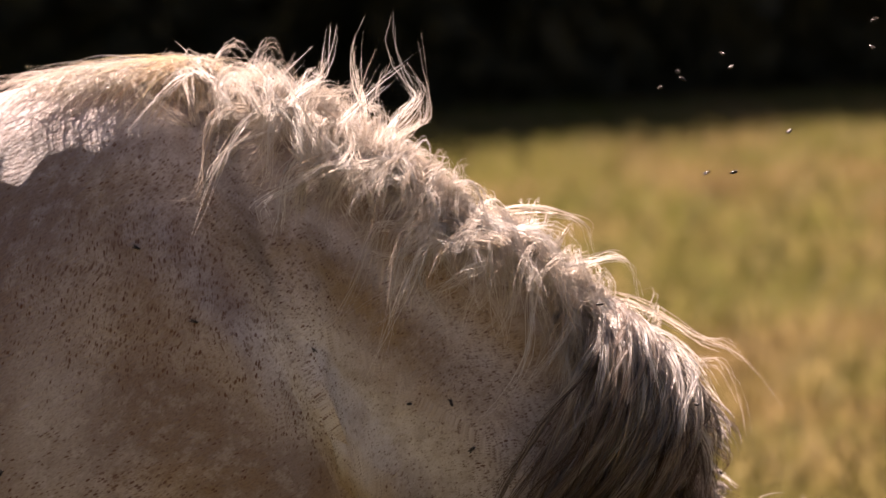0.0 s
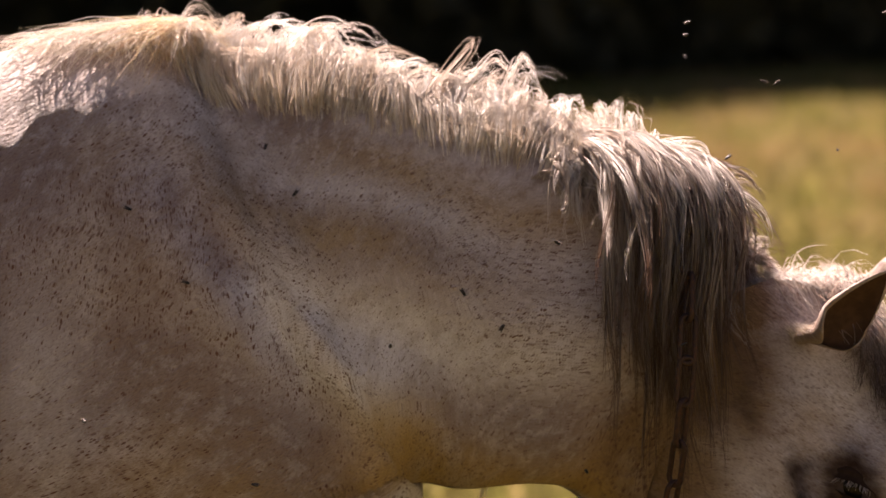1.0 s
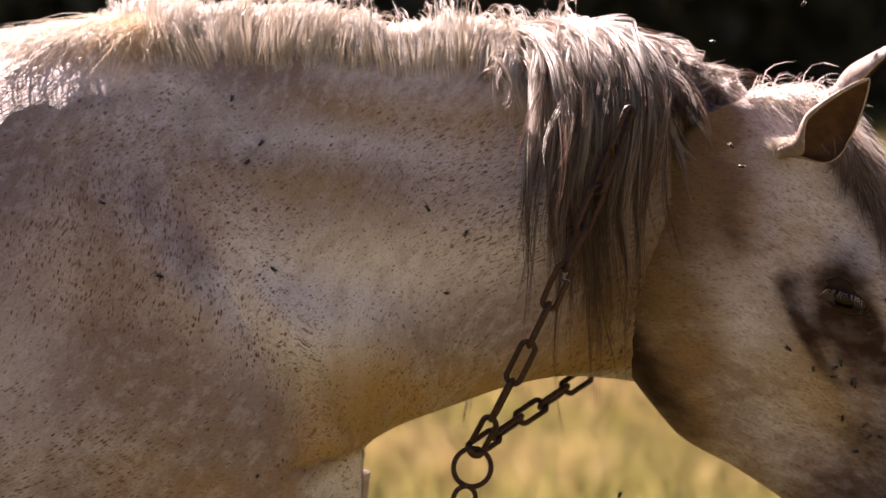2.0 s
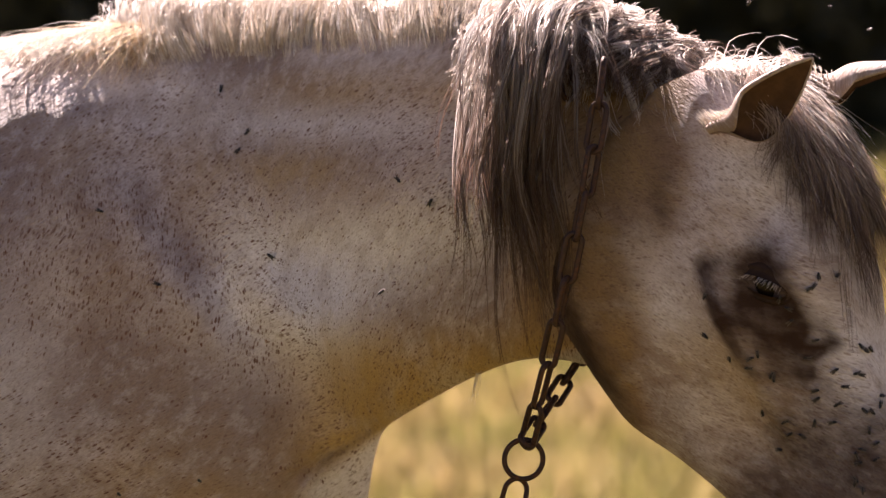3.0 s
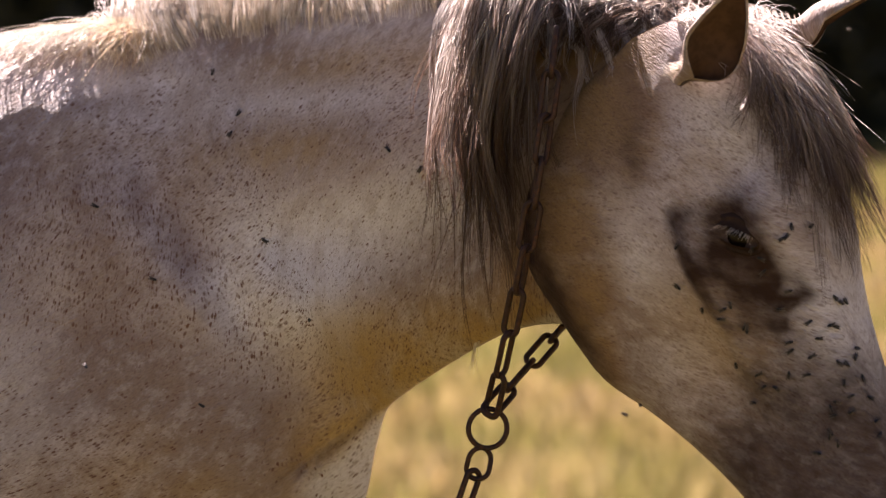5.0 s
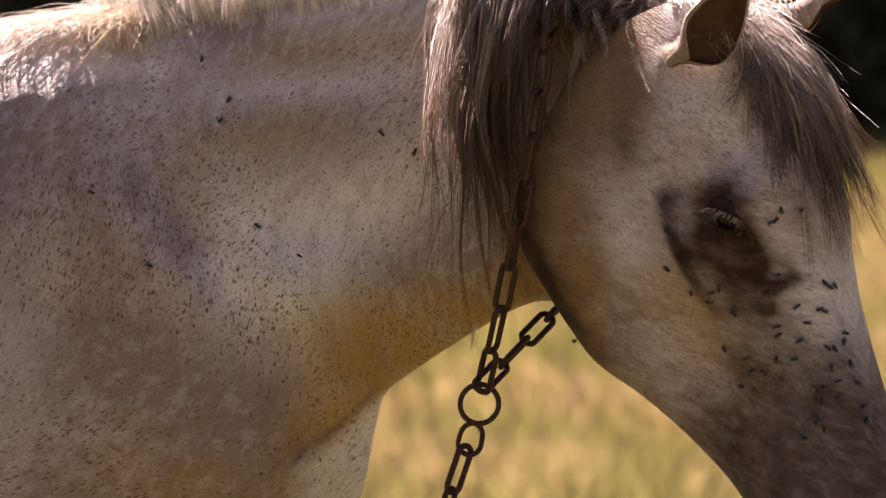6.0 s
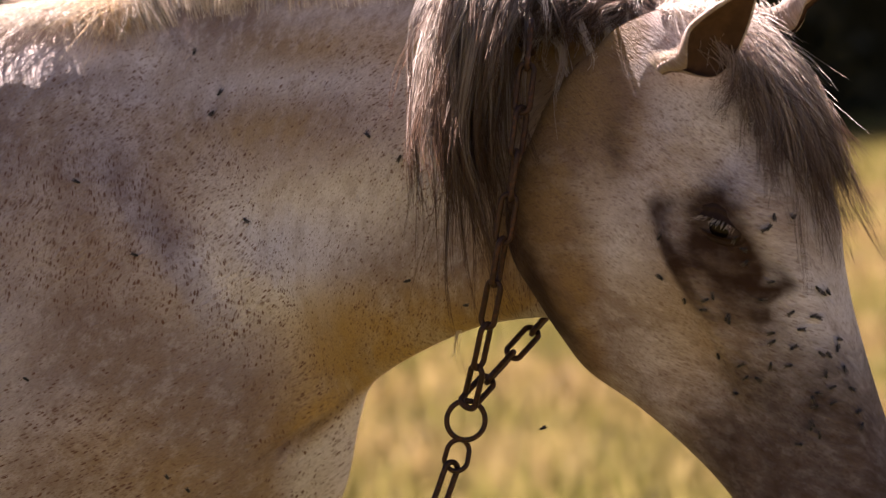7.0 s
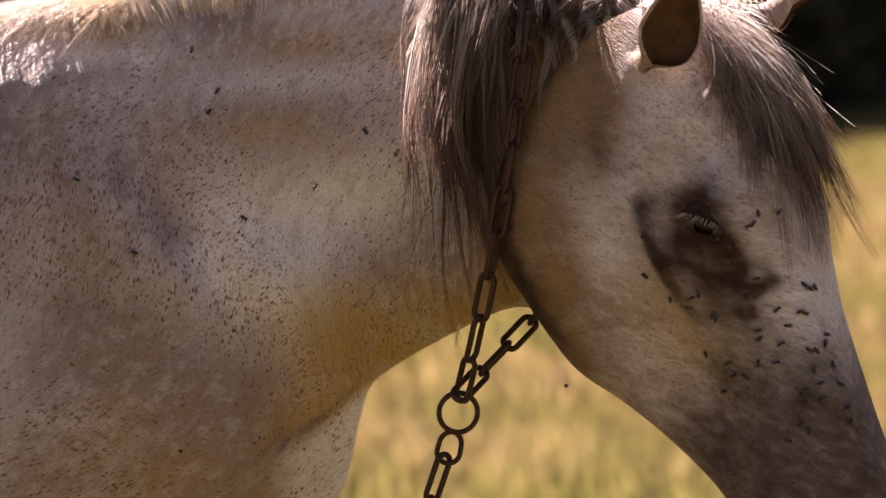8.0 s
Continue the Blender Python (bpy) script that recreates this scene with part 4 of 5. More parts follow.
def wave(c, r, amp, per):
    """Adds soft waves to a bunch of curves."""
    n, k, _ = c.shape
    f = np.linspace(0, 1, k)[None, :, None]
    ph = r.random((n, 1, 3)) * 6.28
    return c + np.sin(f * per + ph) * amp * f


def bunch(guides, n, r, spread, tip_spread, curl):
    """n strands round each guide curve (G x K x 3); they gather into wisps towards the tips."""
    g, k, _ = guides.shape
    f = np.linspace(0, 1, k)[None, None, :, None]
    off = r.normal(0, 1, (g, n, 1, 3)) * (spread * (1 - f) ** 0.8 + tip_spread * f)
    ph = r.random((g, 1, 1, 3)) * 6.28
    per = r.uniform(5, 11, (g, 1, 1, 1))
    amp = curl * r.uniform(0.4, 1.4, (g, 1, 1, 3))
    own = r.random((g, n, 1, 3)) * 6.28
    c = guides[:, None] + off + np.sin(f * per + ph) * amp * f + np.sin(f * 9 + own) * 0.25 * curl * f
    cut = r.uniform(0.62, 1.0, (g, n))
    # some strands end early
    idx = np.linspace(0, 1, k)[None, None, :] * cut[:, :, None] * (k - 1)
    lo = np.floor(idx).astype(int)
    hi = np.minimum(lo + 1, k - 1)
    w = (idx - lo)[..., None]
    gi, ni = np.arange(g)[:, None, None], np.arange(n)[None, :, None]
    c = c[gi, ni, lo] * (1 - w) + c[gi, ni, hi] * w
    return c.reshape(g * n, k, 3)


S_OF = lambda u: N0 + u * (NB - N0)


def hanging_lock(s, length, seed, lift=0.008, width=0.0010, wisps=13, n=15, hair=None):
    r = np.random.default_rng(seed)
    k = 16
    f = np.linspace(0, 1, k)
    guides = np.zeros((wisps, k, 3))
    for q in range(wisps):
        sq = s + r.normal(0, 0.13)
        th = np.linspace(r.uniform(-0.25, 0.30), 1.75, 40)
        line = body_at(np.full(40, sq), th)
        nr = body_normal(np.full(40, sq), th)
        up = lift + 0.020 * r.random() + r.uniform(0.010, 0.040) * np.sin(np.linspace(0.35, 3.14, 40)) * np.linspace(1, 0.25, 40)
        line = line + nr * up[:, None] * np.array([1, 1, 0.6])
        out = r.uniform(0.0, 0.085 if s < S_OF(0.85) else 0.012) * np.sin(np.linspace(0.0, 3.14, 40)) ** 0.8
        line[:, 1] -= out
        low = line[-1] + np.array([[0, 0, -0.05 * j] for j in range(1, 6)])
        line = np.concatenate([line, low])
        line[:, 1] = np.minimum.accumulate(line[:, 1])
        d = np.concatenate([[0], np.cumsum(np.linalg.norm(np.diff(line, axis=0), axis=1))])
        ln = length * (r.uniform(0.45, 0.75) if q == 0 else r.uniform(0.75, 1.08))
        for a in range(3):
            guides[q, :, a] = np.interp(f * ln, d, line[:, a])
        guides[q, :, 0] += r.normal(0.018, 0.024) * f + 0.010 * np.sin(f * r.uniform(4, 8) + r.uniform(0, 6)) * f
    out = bunch(guides, n, r, np.array([0.0026, 0.002, 0.002]), np.array([0.0010, 0.0008, 0.004]), np.array([0.0065, 0.004, 0.001]))
    i = seg_of(s)
    root = body_at(np.array([s]), np.array([0.1]))[0]
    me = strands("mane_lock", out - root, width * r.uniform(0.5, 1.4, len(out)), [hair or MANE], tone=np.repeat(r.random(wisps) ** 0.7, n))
    ob = part("mane_lock", me, None, neck_parts[i], "lock of hanging mane in a sunlit tint" if hair else "grey-brown lock of hanging mane")
    ob.location = root - neck_mid[i]
    locks.append((ob, i, r.uniform(0.8, 1.2)))


for k in range(28):
    u = 0.700 + 0.370 * (k / 27) ** 1.25
    long = np.interp(u, [0.70, 0.75, 0.785, 0.815, 0.88, 1.0, 1.07], [0.28, 0.36, 0.31, 0.15, 0.11, 0.09, 0.08])
    hanging_lock(S_OF(u), long * (1.12 if u < 0.81 else 1.0), 100 + k, lift=0.005 + 0.006 * (k % 3), wisps=16 if u < 0.83 else 14)
    if k % 2 == 0 and u < 0.9:
        hanging_lock(S_OF(u + 0.01), min(0.20, 0.68 * long), 160 + k, lift=0.022, wisps=11, hair=SUNLIT)


def tousle(i, s0, s1, n, seed):
    """Short hair, coloured as if sunlit, standing up where the mane parts."""
    r = np.random.default_rng(seed)
    g = max(2, n // 14)
    s = r.uniform(s0, s1, g)
    th = r.normal(0.12, 0.26, g)
    p = body_at(s, th) + body_normal(s, th) * r.uniform(0.002, 0.020, g)[:, None]
    k = 9
    f = np.linspace(0, 1, k)[None, :, None]
    ln = r.uniform(0.028, 0.090, g)[:, None, None]
    near = np.where(r.random(g) < 0.7, -1.0, 0.8)
    d1 = np.stack([r.normal(0.05, 0.3, g), 0.35 * near, r.uniform(0.2, 0.6, g)], 1)[:, None]
    d2 = np.stack([r.normal(0.10, 0.3, g), 0.55 * near, r.uniform(-1.4, -0.7, g)], 1)[:, None]
    c = p[:, None] + d1 * f * ln * 0.6 + d2 * f ** 2 * ln
    c = bunch(c, 14, r, 0.0022, 0.0009, 0.006)
    ob = part("mane_tousle", strands("mane_tousle", c - neck_mid[i], 0.0009 * r.uniform(0.6, 1.5, len(c)), [SUNLIT], tone=np.repeat(r.random(g), 14)), None, neck_parts[i], "tousled hair on top of the mane in a sunlit tint")
    return tagged(ob, kind="stuff")


def crest_fringe(i, s0, s1, n, seed):
    """Pale mane combed up the near side and over the crest, in wisps."""
    r = np.random.default_rng(seed)
    m = 4
    g = max(3, n // m)
    s = r.uniform(s0, s1, g)
    th0 = np.clip(r.normal(0.02, 0.20, g), -0.45, 0.50)
    k = 9
    f = np.linspace(0, 1, k)
    tuft = np.array([noise.noise((q * 2.3, 0.3, 0.7)) for q in s])
    full = 1 + 0.55 * np.array([noise.noise((q * 1.9, 4.1, 0.2)) for q in s])
    run = r.uniform(0.30, 0.95, g)
    drift = 1.1 * tuft + r.normal(0.1, 0.34, g)
    ss = s[:, None] + drift[:, None] * f[None] ** 1.3 * 0.55
    th = th0[:, None] - run[:, None] * f[None]
    rise = (r.uniform(0.012, 0.040, g) ** 1.0 * full * np.where(r.random(g) < 0.06, 1.6, 1.0) * smooth01((s - 7.1) / 0.8))[:, None] * np.sin(np.pi * (0.04 + 0.66 * f[None])) ** 1.2
    ss = np.clip(ss, 0, NX - 0.1)
    c = body_at(ss, th) + body_normal(ss, th) * rise[..., None]
    c = bunch(c, m, r, 0.0030, 0.0016, 0.0030)
    ob = part("mane_fringe", strands("mane_fringe", c - neck_mid[i], 0.00055 * r.uniform(0.6, 1.6, len(c)), [PALE], tone=np.repeat(r.random(g), m)), None, neck_parts[i], "pale mane combed over the crest")
    return tagged(ob, kind="stuff")


for i in range(SEG):
    if 7.3 < seg_s[i] < S_OF(0.76):
        crest_fringe(i, seg_s[i], seg_s[i + 1], int(3300 * (seg_s[i + 1] - seg_s[i])), 300 + i)
    if seg_s[i] > S_OF(0.64):
        tousle(i, seg_s[i], seg_s[i + 1], 266 if seg_s[i] < NB else 130, 900 + i)


def long_lock(s, seed, wisps=13, n=14):
    """A lock that falls over the crest to the left side when at rest."""
    r = np.random.default_rng(seed)
    k = 14
    f = np.linspace(0, 1, k)
    guides = np.zeros((wisps, k, 3))
    for q in range(wisps):
        root = body_at(np.array([s + r.normal(0, 0.16)]), np.array([r.uniform(-0.2, 0.1)]))[0]
        ln = r.uniform(0.06, 0.15) if r.random() < 0.95 else r.uniform(0.14, 0.18)
        a = np.array([[0, 0.1, 0.6], [0, 0.75, 0.35], [0, 0.95, -0.6], [0, 0.5, -1.0]])
        step = np.stack([np.interp(f, [0, 0.25, 0.6, 1], a[:, z]) for z in range(3)], 1)
        line = np.cumsum(step, 0) / k
        guides[q] = root + (line - line[0]) * ln * 1.3
        guides[q, :, 0] += r.normal(0.25, 0.45) * f * ln
    c = bunch(guides, n, r, 0.0036, 0.0010, 0.019)
    i = seg_of(s)
    o = body_at(np.array([s]), np.array([0.0]))[0]
    ob = part("mane_lock", strands("mane_lock", c - o, 0.0008 * r.uniform(0.5, 1.5, len(c)), [THROWN], tone=np.repeat(r.random(wisps), n)), None, neck_parts[i], "pale lock of mane thrown over the crest")
    ob.location = o - neck_mid[i]
    flops.append((ob, i, r.uniform(-1, 1)))


for k in range(26):
    long_lock(S_OF(0.06 + 0.68 * k / 25), 500 + k)


def withers_tuft():
    r = np.random.default_rng(77)
    for s, n, fall, hair in ((6.7, 500, 0, PALE), (7.0, 700, 1, PALE), (7.3, 600, 1, PALE), (7.7, 700, 1, PALE), (8.05, 700, 1, GOLDEN), (8.35, 800, 0, GOLDEN), (8.5, 700, 0, PALE)):
        ss = s + r.normal(0, 0.18, n)
        p = body_at(ss, r.uniform(-0.2, 0.3, n))
        ln = r.uniform(0.03, 0.085, n)
        k = 8
        f = np.linspace(0, 1, k)[None, :, None]
        d1 = np.stack([r.normal(-0.1, 0.4, n), r.normal(-0.35 * fall, 0.3, n), np.full(n, 0.8)], 1)
        d2 = np.stack([r.normal(-0.25, 0.4, n), np.where(r.random(n) < 0.55, -0.55, 0.5), r.uniform(-1.3, -0.5, n)], 1)
        c = p[:, None] + d1[:, None] * f * ln[:, None, None] * 0.7 + d2[:, None] * f ** 2 * ln[:, None, None]
        c = wave(c, r, 0.004, 5)
        part("withers_tuft", strands("withers_tuft", c, 0.00055 * r.uniform(0.6, 1.6, n), [hair], tone=r.random(n)), None, horse, "golden tuft of hair on the withers" if hair is GOLDEN else "pale tuft of hair on the withers")


withers_tuft()


def stray_hair():
    r = np.random.default_rng(8)
    s = S_OF(0.60)
    i = seg_of(s)
    p = body_at(np.full(9, s) + r.normal(0, 0.05, 9), np.full(9, 3.0))
    f = np.linspace(0, 1, 7)[None, :, None]
    d = np.stack([r.normal(-0.25, 0.12, 9), r.normal(-0.1, 0.1, 9), np.full(9, -1.0)], 1)[:, None]
    c = wave(p[:, None] + d * f * r.uniform(0.02, 0.038, 9)[:, None, None], r, 0.002, 4)
    part("stray_hair", strands("stray_hair", c - neck_mid[i], 0.0005, [PALE]), None, neck_parts[i], "a few pale hairs under the throat")


stray_hair()


def forelock():
    r = np.random.default_rng(31)
    for g in range(12):
        n, k = 168, 12
        f = np.linspace(0, 1, k)
        y0 = -0.044 + 0.100 * g / 11
        root = np.stack([r.normal(0.0, 0.012, n), y0 + r.normal(0, 0.010, n), 0.006 + r.normal(0, 0.004, n)], 1)
        ln = (0.120 + 0.075 * math.sin(math.pi * g / 11)) * np.repeat(r.uniform(0.5, 1.2, 12), 14) * r.uniform(0.9, 1.05, n)
        x = root[:, :1] + ln[:, None] * f[None]
        topz = catmull(HEAD, np.interp(x, [h[0] for h in HEAD], np.arange(NH + 1)))[..., 1]
        spread = (y0 * 1.0 + 0.012) * f[None] ** 1.2 * 0.7 + r.normal(0, 0.006, (n, 1)) * f[None]
        y = root[:, 1:2] + spread
        drop = np.maximum(np.abs(y) - 0.03, 0) ** 2 * 9
        z = np.maximum(topz - drop, -0.06) + 0.008 + 0.011 * np.sin(np.pi * np.minimum(f[None] * 1.3, 1)) + r.normal(0, 0.003, (n, 1))
        z[:, 0] = root[:, 2]
        c = np.stack([x, y, z], -1)
        w = 12
        mid = c.reshape(w, n // w, k, 3).mean(1, keepdims=True)
        mid = mid + r.normal(0, 0.026, (w, 1, 1, 3)) * np.array([1, 1, 0.6]) * f[None, None, :, None]
        pull = (0.85 * f ** 1.2)[None, None, :, None]
        c = (c.reshape(w, n // w, k, 3) * (1 - pull) + mid * pull).reshape(n, k, 3)
        c = wave(c, r, 0.003, 8)
        part("forelock", strands("forelock", c, 0.00065 * r.uniform(0.6, 1.4, n), [FORE], tone=np.repeat(r.random(12), 14)), None, head, "dark grey-brown forelock hanging over the forehead")
    n, k = 3000, 6
    f = np.linspace(0, 1, k)[None, :, None]
    root = np.stack([r.uniform(-0.050, 0.03, n), np.clip(r.normal(0.0, 0.020, n), -0.026, 0.06), np.zeros(n)], 1)
    root[:, 2] = catmull(HEAD, np.interp(root[:, 0], [h[0] for h in HEAD], np.arange(NH + 1)))[:, 1]
    d = np.stack([r.normal(0.0, 0.5, n), r.normal(0.0, 0.35, n), r.uniform(0.4, 1.1, n)], 1)
    d2 = np.stack([np.full(n, 1.2), r.normal(0, 0.4, n), np.full(n, -0.2)], 1)
    ln = r.uniform(0.018, 0.058, n)[:, None, None]
    c = wave(root[:, None] + d[:, None] * f * ln + d2[:, None] * f ** 2 * ln, r, 0.004, 5)
    part("poll_tuft", strands("poll_tuft", c, 0.0006 * r.uniform(0.6, 1.4, n), [SUNLIT], tone=r.random(n)), None, head, "tuft of mane between the ears")


forelock()

# ---------------------------------------------------------------- chain
chain = tagged(new("chain"), "rusty iron chain looped round the pony's neck", "chain")
chain.location = (0, GY, 0)
WIRE, LINK_L, LINK_W, PITCH = 0.0055, 0.050, 0.0195, 0.0400


def link_mesh(length, width, wire, twist=0.0):
    """A long link in the xz plane, its length along z."""
    n, m = 40, 10
    rad = (width - wire) / 2
    half = (length - wire) / 2 - rad
    pts = []
    for i in range(n):
        a = 2 * math.pi * i / n
        x, z = rad * math.cos(a), rad * math.sin(a) + (half if math.sin(a) > 0 else -half)
        w = twist * z / length
        pts.append(Vector((x * math.cos(w), x * math.sin(w), z)))
    v = []
    for i in range(n):
        t = (pts[(i + 1) % n] - pts[i - 1]).normalized()
        p = t.cross(Vector((0, 1, 0))).normalized()
        q = t.cross(p)
        for j in range(m):
            b = 2 * math.pi * j / m
            v.append(pts[i] + (p * math.cos(b) + q * math.sin(b)) * wire / 2)
    f = []
    for i in range(n):
        for j in range(m):
            f.append((i * m + j, i * m + (j + 1) % m, ((i + 1) % n) * m + (j + 1) % m, ((i + 1) % n) * m + j))
    return mesh_from("link", v, f, [IRON])


LINK = link_mesh(LINK_L, LINK_W, WIRE)
RING = link_mesh(0.041, 0.041, 0.0050)
SHACKLE = link_mesh(0.034, 0.026, 0.0048, 0.9)

# seconds, where the near strand comes out of the mane, and the ring
CHAIN_ROWS = [
    (0, 0.157, -0.150, 0.814, 0.094, -0.135, 0.493),
    (0.5, 0.162, -0.150, 0.912, 0.098, -0.135, 0.581),
    (1, 0.181, -0.150, 1.016, 0.154, -0.135, 0.765),
    (1.5, 0.152, -0.150, 1.109, 0.073, -0.135, 0.796),
    (2, 0.135, -0.175, 1.160, 0.004, -0.160, 0.860),
    (2.2, 0.137, -0.195, 1.173, 0.003, -0.180, 0.872),
    (2.75, 0.128, -0.265, 1.199, 0.033, -0.250, 0.882),
    (3.3, 0.109, -0.335, 1.207, 0.063, -0.320, 0.892),
    (3.5, 0.104, -0.315, 1.213, 0.028, -0.300, 0.898),
    (4, 0.090, -0.305, 1.221, 0.008, -0.290, 0.903),
    (4.5, 0.083, -0.305, 1.227, 0.025, -0.290, 0.905),
    (5.25, 0.080, -0.305, 1.234, 0.023, -0.290, 0.911),
    (6, 0.077, -0.305, 1.241, 0.020, -0.290, 0.918),
    (6.5, 0.072, -0.305, 1.222, 0.023, -0.290, 0.901),
    (7, 0.075, -0.305, 1.215, 0.021, -0.290, 0.893),
    (7.5, 0.074, -0.305, 1.217, 0.020, -0.290, 0.896),
    (8, 0.072, -0.305, 1.221, 0.014, -0.290, 0.898),
]
THROAT = Vector((0.101, -0.200, 0.995))
PEG = Vector((-0.42, -0.35, 0.03))          # where the chain reaches the ground
links = []                                  # (object, kind, index)


def along(a, b, d, bow, roll):
    """The pose of a link at d metres on the way from a to b, bowed sideways."""
    span = (b - a).length
    f = d / span
    p = a.lerp(b, f) + bow * (4 * f * (1 - f))
    t = (b - a + bow * (4 - 8 * f)).normalized()
    m = t.to_track_quat("-Z", "Y").to_matrix().to_4x4()
    return Matrix.Translation(p) @ m @ pose(0, 0, 0, 0, 0, roll)


def build_chain():
    def add(mesh, name, kind, i, label=""):
        ob = part(name, mesh, None, chain, label)
        links.append((ob, kind, i))
    for i in range(9):
        add(LINK, "link", "near", i)
    for i in range(5):
        add(LINK, "link", "far", i)
    add(RING, "ring", "ring", 0, "round iron ring")
    add(SHACKLE, "twisted_link", "shackle", 0, "bent open link")
    for i in range(24):
        add(LINK, "link", "low", i)
    for i in range(11):
        add(LINK, "link", "loop", i)


build_chain()


def chain_pose(kind, i, k):
    _, ax, ay, az, rx, ry, rz = CHAIN_ROWS[k]
    dy = ASIDE[k]
    a, r = Vector((ax, ay + dy - 0.035, az)), Vector((rx, ry + dy, rz))
    top = r + Vector((0.004, 0, 0.019))
    roll = 25 if i % 2 else 115
    if kind == "near":
        return along(a, top, (a - top).length - 0.012 - i * PITCH, Vector((0.004, -0.026, 0)), roll)
    if kind == "far":
        j = neck_move(seg_of(S_OF(0.93)), k) @ THROAT
        f = (j - top).normalized()
        return along(top, top + f * 0.3, 0.012 + i * PITCH, Vector((0, 0, 0)), roll + 20)
    if kind == "ring":
        return Matrix.Translation(r) @ pose(0, 0, 0, 0, 0, 12)
    if kind == "shackle":
        return Matrix.Translation(r + Vector((-0.008, 0, -0.032))) @ pose(0, 0, 0, 0, 14, 10)
    low = r + Vector((-0.014, 0, -0.046))
    if kind == "low":
        return along(low, PEG, 0.014 + i * PITCH, Vector((0.03, 0, -0.02)), roll)
    # the part under the mane, over the crest and down the left side
    th = 0.75 - 3.3 * i / 10
    m = neck_move(seg_of(S_OF(0.875)), k)
    sp = S_OF(0.875) + 0.02 * i
    p = body_at(np.array([sp]), np.array([th]))[0] + body_normal(np.array([sp]), np.array([th]))[0] * 0.004
    q = body_at(np.array([sp]), np.array([th - 0.1]))[0]
    t = Vector(q - p).normalized().to_track_quat("-Z", "Y").to_matrix().to_4x4()
    return m @ Matrix.Translation(p) @ t @ pose(0, 0, 0, 0, 0, roll)


# ---------------------------------------------------------------- flies
def fly_proto():
    fly = new("fly")
    v, f = [], []
    rows = [(-0.0052, 0.0002), (-0.0045, 0.0014), (-0.0025, 0.0021), (-0.0003, 0.0017), (0.0010, 0.0021), (0.0026, 0.0019), (0.0034, 0.0013), (0.0042, 0.0016), (0.0052, 0.0012), (0.0056, 0.0002)]
    for x, r in rows:
        for j in range(8):
            v.append((x * 0.8, r * 0.9 * math.cos(j * 0.7854), 0.0022 + r * 0.8 * math.sin(j * 0.7854)))
    part("body", mesh_from("fly_body", v, grid_faces(len(rows), 8), [FLY_M]), None, fly)
    for sd in (-1, 1):
        w = [(0.0018, sd * 0.0006, 0.0040), (-0.0008, sd * 0.0018, 0.0042), (-0.0048, sd * 0.0022, 0.0036), (-0.0060, sd * 0.0014, 0.0033), (-0.003, sd * 0.0003, 0.0041)]
        part("wing", mesh_from("fly_wing", w, [(0, 1, 2, 3, 4)], [WING_M]), None, fly)
    for ob in fly.children:
        for v in ob.data.vertices:
            v.co *= 0.82
    return tagged(fly, "small dark fly sitting on the pony's coat", "fly", "flies round the pony")


face_flies, body_flies, air_flies = [], [], []


def build_flies():
    r = random.Random(12)
    proto = fly_proto()
    first = True
    for k in range(52):
        x = min(0.47, max(0.06, r.gauss(0.255, 0.055)))
        s = float(np.interp(x, [h[0] for h in HEAD], np.arange(NH + 1)))
        th = r.uniform(0.10, 0.55) if k % 4 == 0 else r.uniform(0.35, 1.55)
        p = head_at(np.array([s]), np.array([th]))[0]
        e = head_at(np.array([s + 0.05]), np.array([th]))[0] - head_at(np.array([s - 0.05]), np.array([th]))[0]
        g = head_at(np.array([s]), np.array([th + 0.03]))[0] - head_at(np.array([s]), np.array([th - 0.03]))[0]
        n = Vector(np.cross(e, g)).normalized()
        n = n if n.dot(Vector(p) - Vector((x, 0, -0.08))) > 0 else -n
        m = Matrix.Translation(p) @ n.to_track_quat("Z", "X").to_matrix().to_4x4() @ pose(0, 0, 0, 0, 0, r.uniform(0, 360))
        ob = proto if first else copy_thing(proto, Matrix())
        first = False
        face_flies.append((ob, m))
    for k in range(8):
        s, th = r.uniform(6.2, 15.5), r.uniform(0.7, 2.0)
        p = body_at(np.array([s]), np.array([th]))[0]
        n = Vector(body_normal(np.array([s]), np.array([th]))[0])
        m = Matrix.Translation(p) @ n.to_track_quat("Z", "X").to_matrix().to_4x4() @ pose(0, 0, 0, 0, 0, r.uniform(0, 360))
        body_flies.append((copy_thing(proto, Matrix()), m, s))
    for k in range(26):
        ob = tagged(copy_thing(proto, Matrix()), "small fly in flight, wings bright in the sun")
        if k < 15:
            c = Vector((r.uniform(0.10, 0.46), r.uniform(-0.45, 0.30), r.uniform(1.12, 1.36)))
        elif k < 20:
            c = Vector((r.uniform(0.05, 0.46), r.uniform(-0.35, 0.3), r.uniform(0.80, 1.0)))
        else:
            c = Vector((r.uniform(-0.4, 0.2), r.uniform(-0.40, -0.24), r.uniform(0.80, 1.2)))
        air_flies.append((ob, c, r.random()))


build_flies()


# ---------------------------------------------------------------- what moves, and when
def at_times(table, t):
    return float(np.interp(t, [a for a, _ in table], [b for _, b in table]))


EAR_TILT = [(0, 80), (0.5, 72), (1.0, 43), (2.0, 42), (2.2, 35), (3.3, 51), (3.5, 39), (4.0, 31), (4.5, 30), (5.8, 22), (6.0, 33), (6.5, 43), (7.0, 42), (7.5, 38), (8.0, 18)]
FAR_TILT = [(0, 92), (0.5, 85), (1.0, 62), (2.0, 52), (2.2, 60), (3.3, 84), (3.5, 77), (4.5, 66), (6.0, 68), (6.5, 60), (7.0, 60), (7.5, 63), (8.0, 66)]
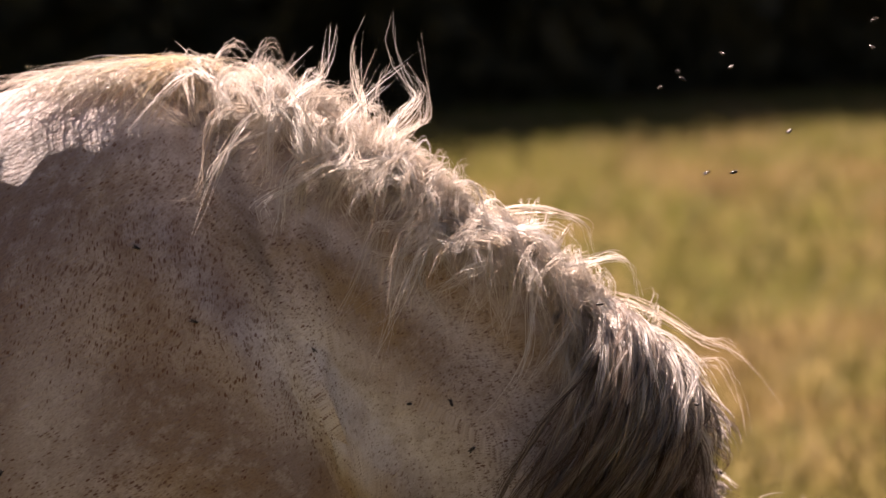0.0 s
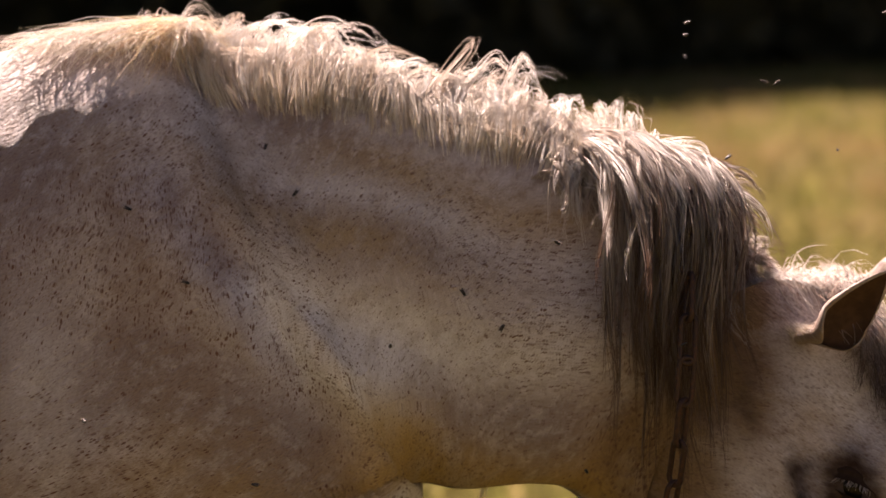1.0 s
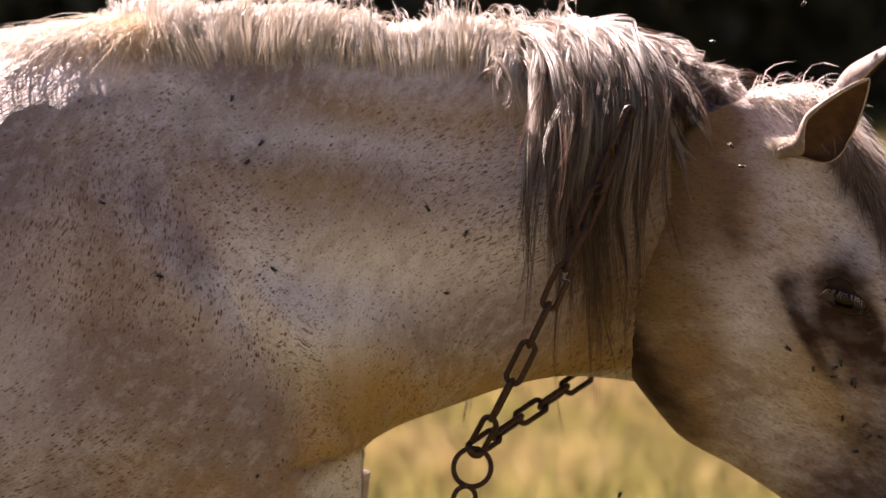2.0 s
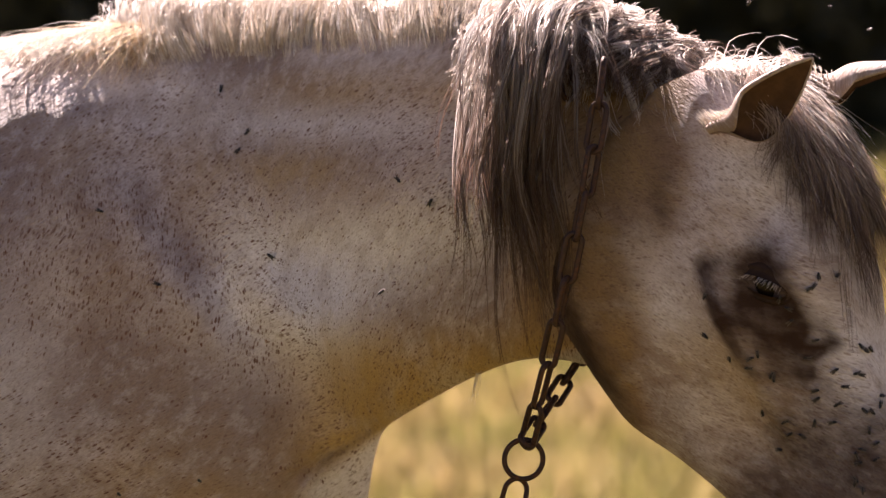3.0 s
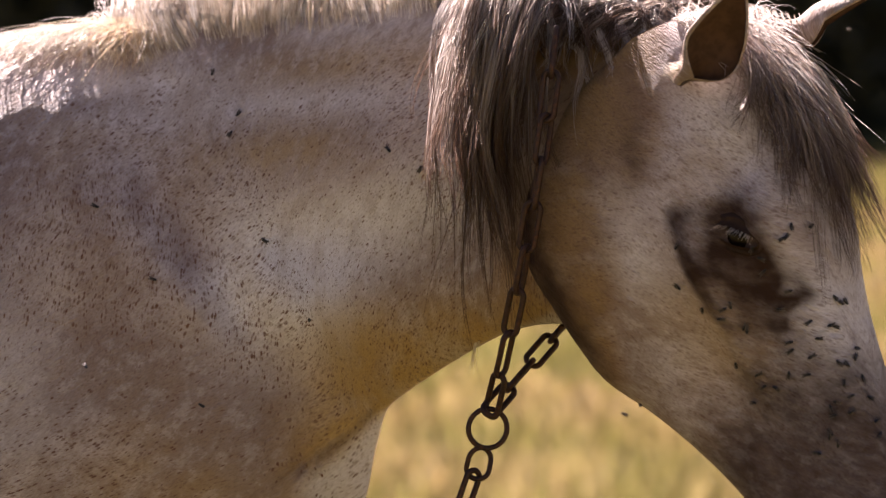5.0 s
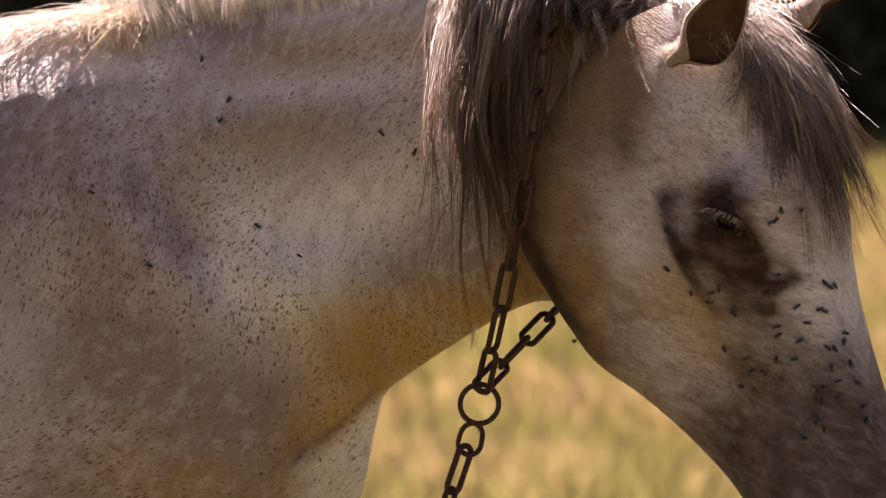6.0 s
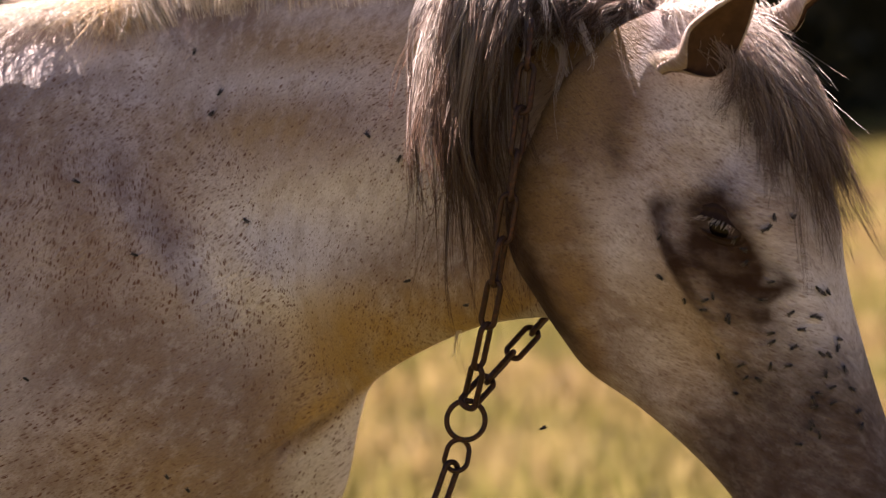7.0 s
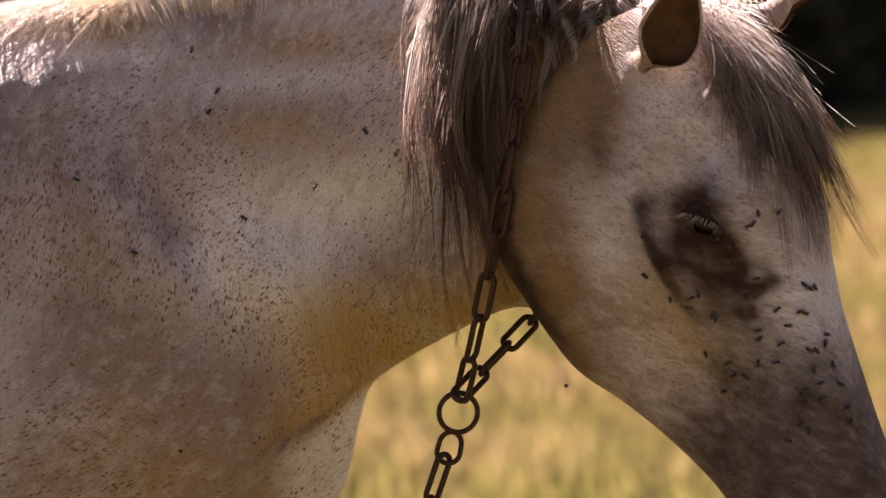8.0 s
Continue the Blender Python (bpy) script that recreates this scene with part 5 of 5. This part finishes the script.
SWAY = [(0, 36), (0.5, 26), (0.75, 8), (1.0, 5), (1.5, 9), (2.0, 2), (2.75, -2), (3.3, 0), (4.0, 2), (4.5, 0), (8.0, 0)]
OVER = [(0, 172), (0.1, 150), (0.2, 95), (0.3, 55), (0.4, 30), (0.5, 0)]
FLOP = [(0, 168), (0.25, 75), (0.5, 10), (0.6, 16), (0.75, 26), (1.0, 30), (1.25, 15), (1.5, 5), (2.0, 3), (2.75, 2), (8.0, 0)]


def ear_pose(base, tilt, turn, hm, far):
    """An ear in the head's space, from its lean in the world."""
    a = radians(tilt)
    if far:
        z = Vector((math.sin(a), -0.10, math.cos(a))).normalized()
        o = Vector((math.cos(a), -0.12, -math.sin(a)))
    else:
        z = Vector((math.sin(a), -0.15 - 0.25 * turn, math.cos(a))).normalized()
        o = Vector((math.cos(a) * 0.75, -turn, -math.sin(a) * 0.75))
    o = (o - z * o.dot(z)).normalized()
    y = -o
    x = y.cross(z)
    m = Matrix((x, y, z)).transposed()
    m = hm.to_3x3().inverted() @ m
    m = m.to_4x4()
    m.translation = base
    return m


def motions():
    hm = HEAD_AT
    walk(head, list(zip(TIMES, hm)))
    for ob, far, base in ((ear_near, False, EAR_NEAR), (ear_far, True, EAR_FAR)):
        rows = []
        for t, m in zip(TIMES, hm):
            tilt = at_times(FAR_TILT if far else EAR_TILT, t)
            rows.append((t, ear_pose(base, tilt, 1.05 + 0.9 * max(0, (40 - tilt) / 22), m, far)))
        walk(ob, rows)
    for i, ob in enumerate(neck_parts):
        o = Matrix.Translation(neck_mid[i])
        walk(ob, [(t, neck_move(i, k) @ o) for k, t in enumerate(TIMES)])
    for ob, i, own in locks:
        axis = REST[i].col[1].to_3d()
        loc = ob.location.copy()
        rows = []
        for k, t in enumerate(TIMES):
            dp = slope_of(FRAMES[k][i]) - slope_of(REST[i])
            a = dp * 0.95 + radians(at_times(SWAY, t)) * own
            rows.append((t, Matrix.Translation(loc) @ Matrix.Rotation(a, 4, axis)))
        walk(ob, rows)
    fine = [0.0, 0.1, 0.2, 0.3, 0.4, 0.5, 0.6, 0.75, 1.0, 1.25, 1.5, 2.0, 2.75, 8.0]
    for j, (ob, i, own) in enumerate(flops):
        axis = REST[i].col[0].to_3d()
        up = REST[i].col[1].to_3d()
        top = REST[i].col[2].to_3d()
        loc = ob.location.copy()
        rows = []
        for t in fine:
            calm = 1.0 if t < 0.1 else 0.6 if t < 0.3 else max(0.0, 0.22 * (2.0 - t) / 1.5)
            a = radians(at_times(FLOP, t) + 55 * own * calm)
            b = radians(12 * math.sin(9 * t + 5 * own) * calm)
            if (j % 3 or j > 11) and t < 0.6:
                a = radians(30 * own * calm - 12 * calm)
                turn = Matrix.Rotation(-radians(at_times(OVER, t) + 22 * own * calm), 4, top)
            else:
                turn = Matrix()
            rows.append((t, Matrix.Translation(loc) @ turn @ Matrix.Rotation(a, 4, axis) @ Matrix.Rotation(b, 4, up)))
        walk(ob, rows)
    for ob, kind, i in links:
        walk(ob, [(t, chain_pose(kind, i, k)) for k, t in enumerate(TIMES)])
    at_horse = Matrix.Translation((0, GY, 0))
    for ob, m in face_flies:
        walk(ob, [(t, at_horse @ h @ m) for t, h in zip(TIMES, hm)])
    for ob, m, s in body_flies:
        if s < S_FREE:
            walk(ob, [(0.0, at_horse @ m), (8.0, at_horse @ m)])
        else:
            i = seg_of(s)
            walk(ob, [(t, at_horse @ neck_move(i, k) @ m) for k, t in enumerate(TIMES)])
    for ob, c, ph in air_flies:
        rows = []
        for j in range(17):
            t = j * 0.5
            q = Vector((noise.noise((ph * 90, t * 1.1, 1)), noise.noise((ph * 90, t * 1.1, 5)), noise.noise((ph * 90, t * 1.1, 9))))
            rows.append((t, at_horse @ Matrix.Translation(c + q * 0.16) @ pose(0, 0, 0, 40 * math.sin(ph * 50 + j), 30 * math.cos(ph * 70 + j * 0.7), 360 * ph + 40 * math.sin(j * 0.8))))
        walk(ob, rows)


motions()
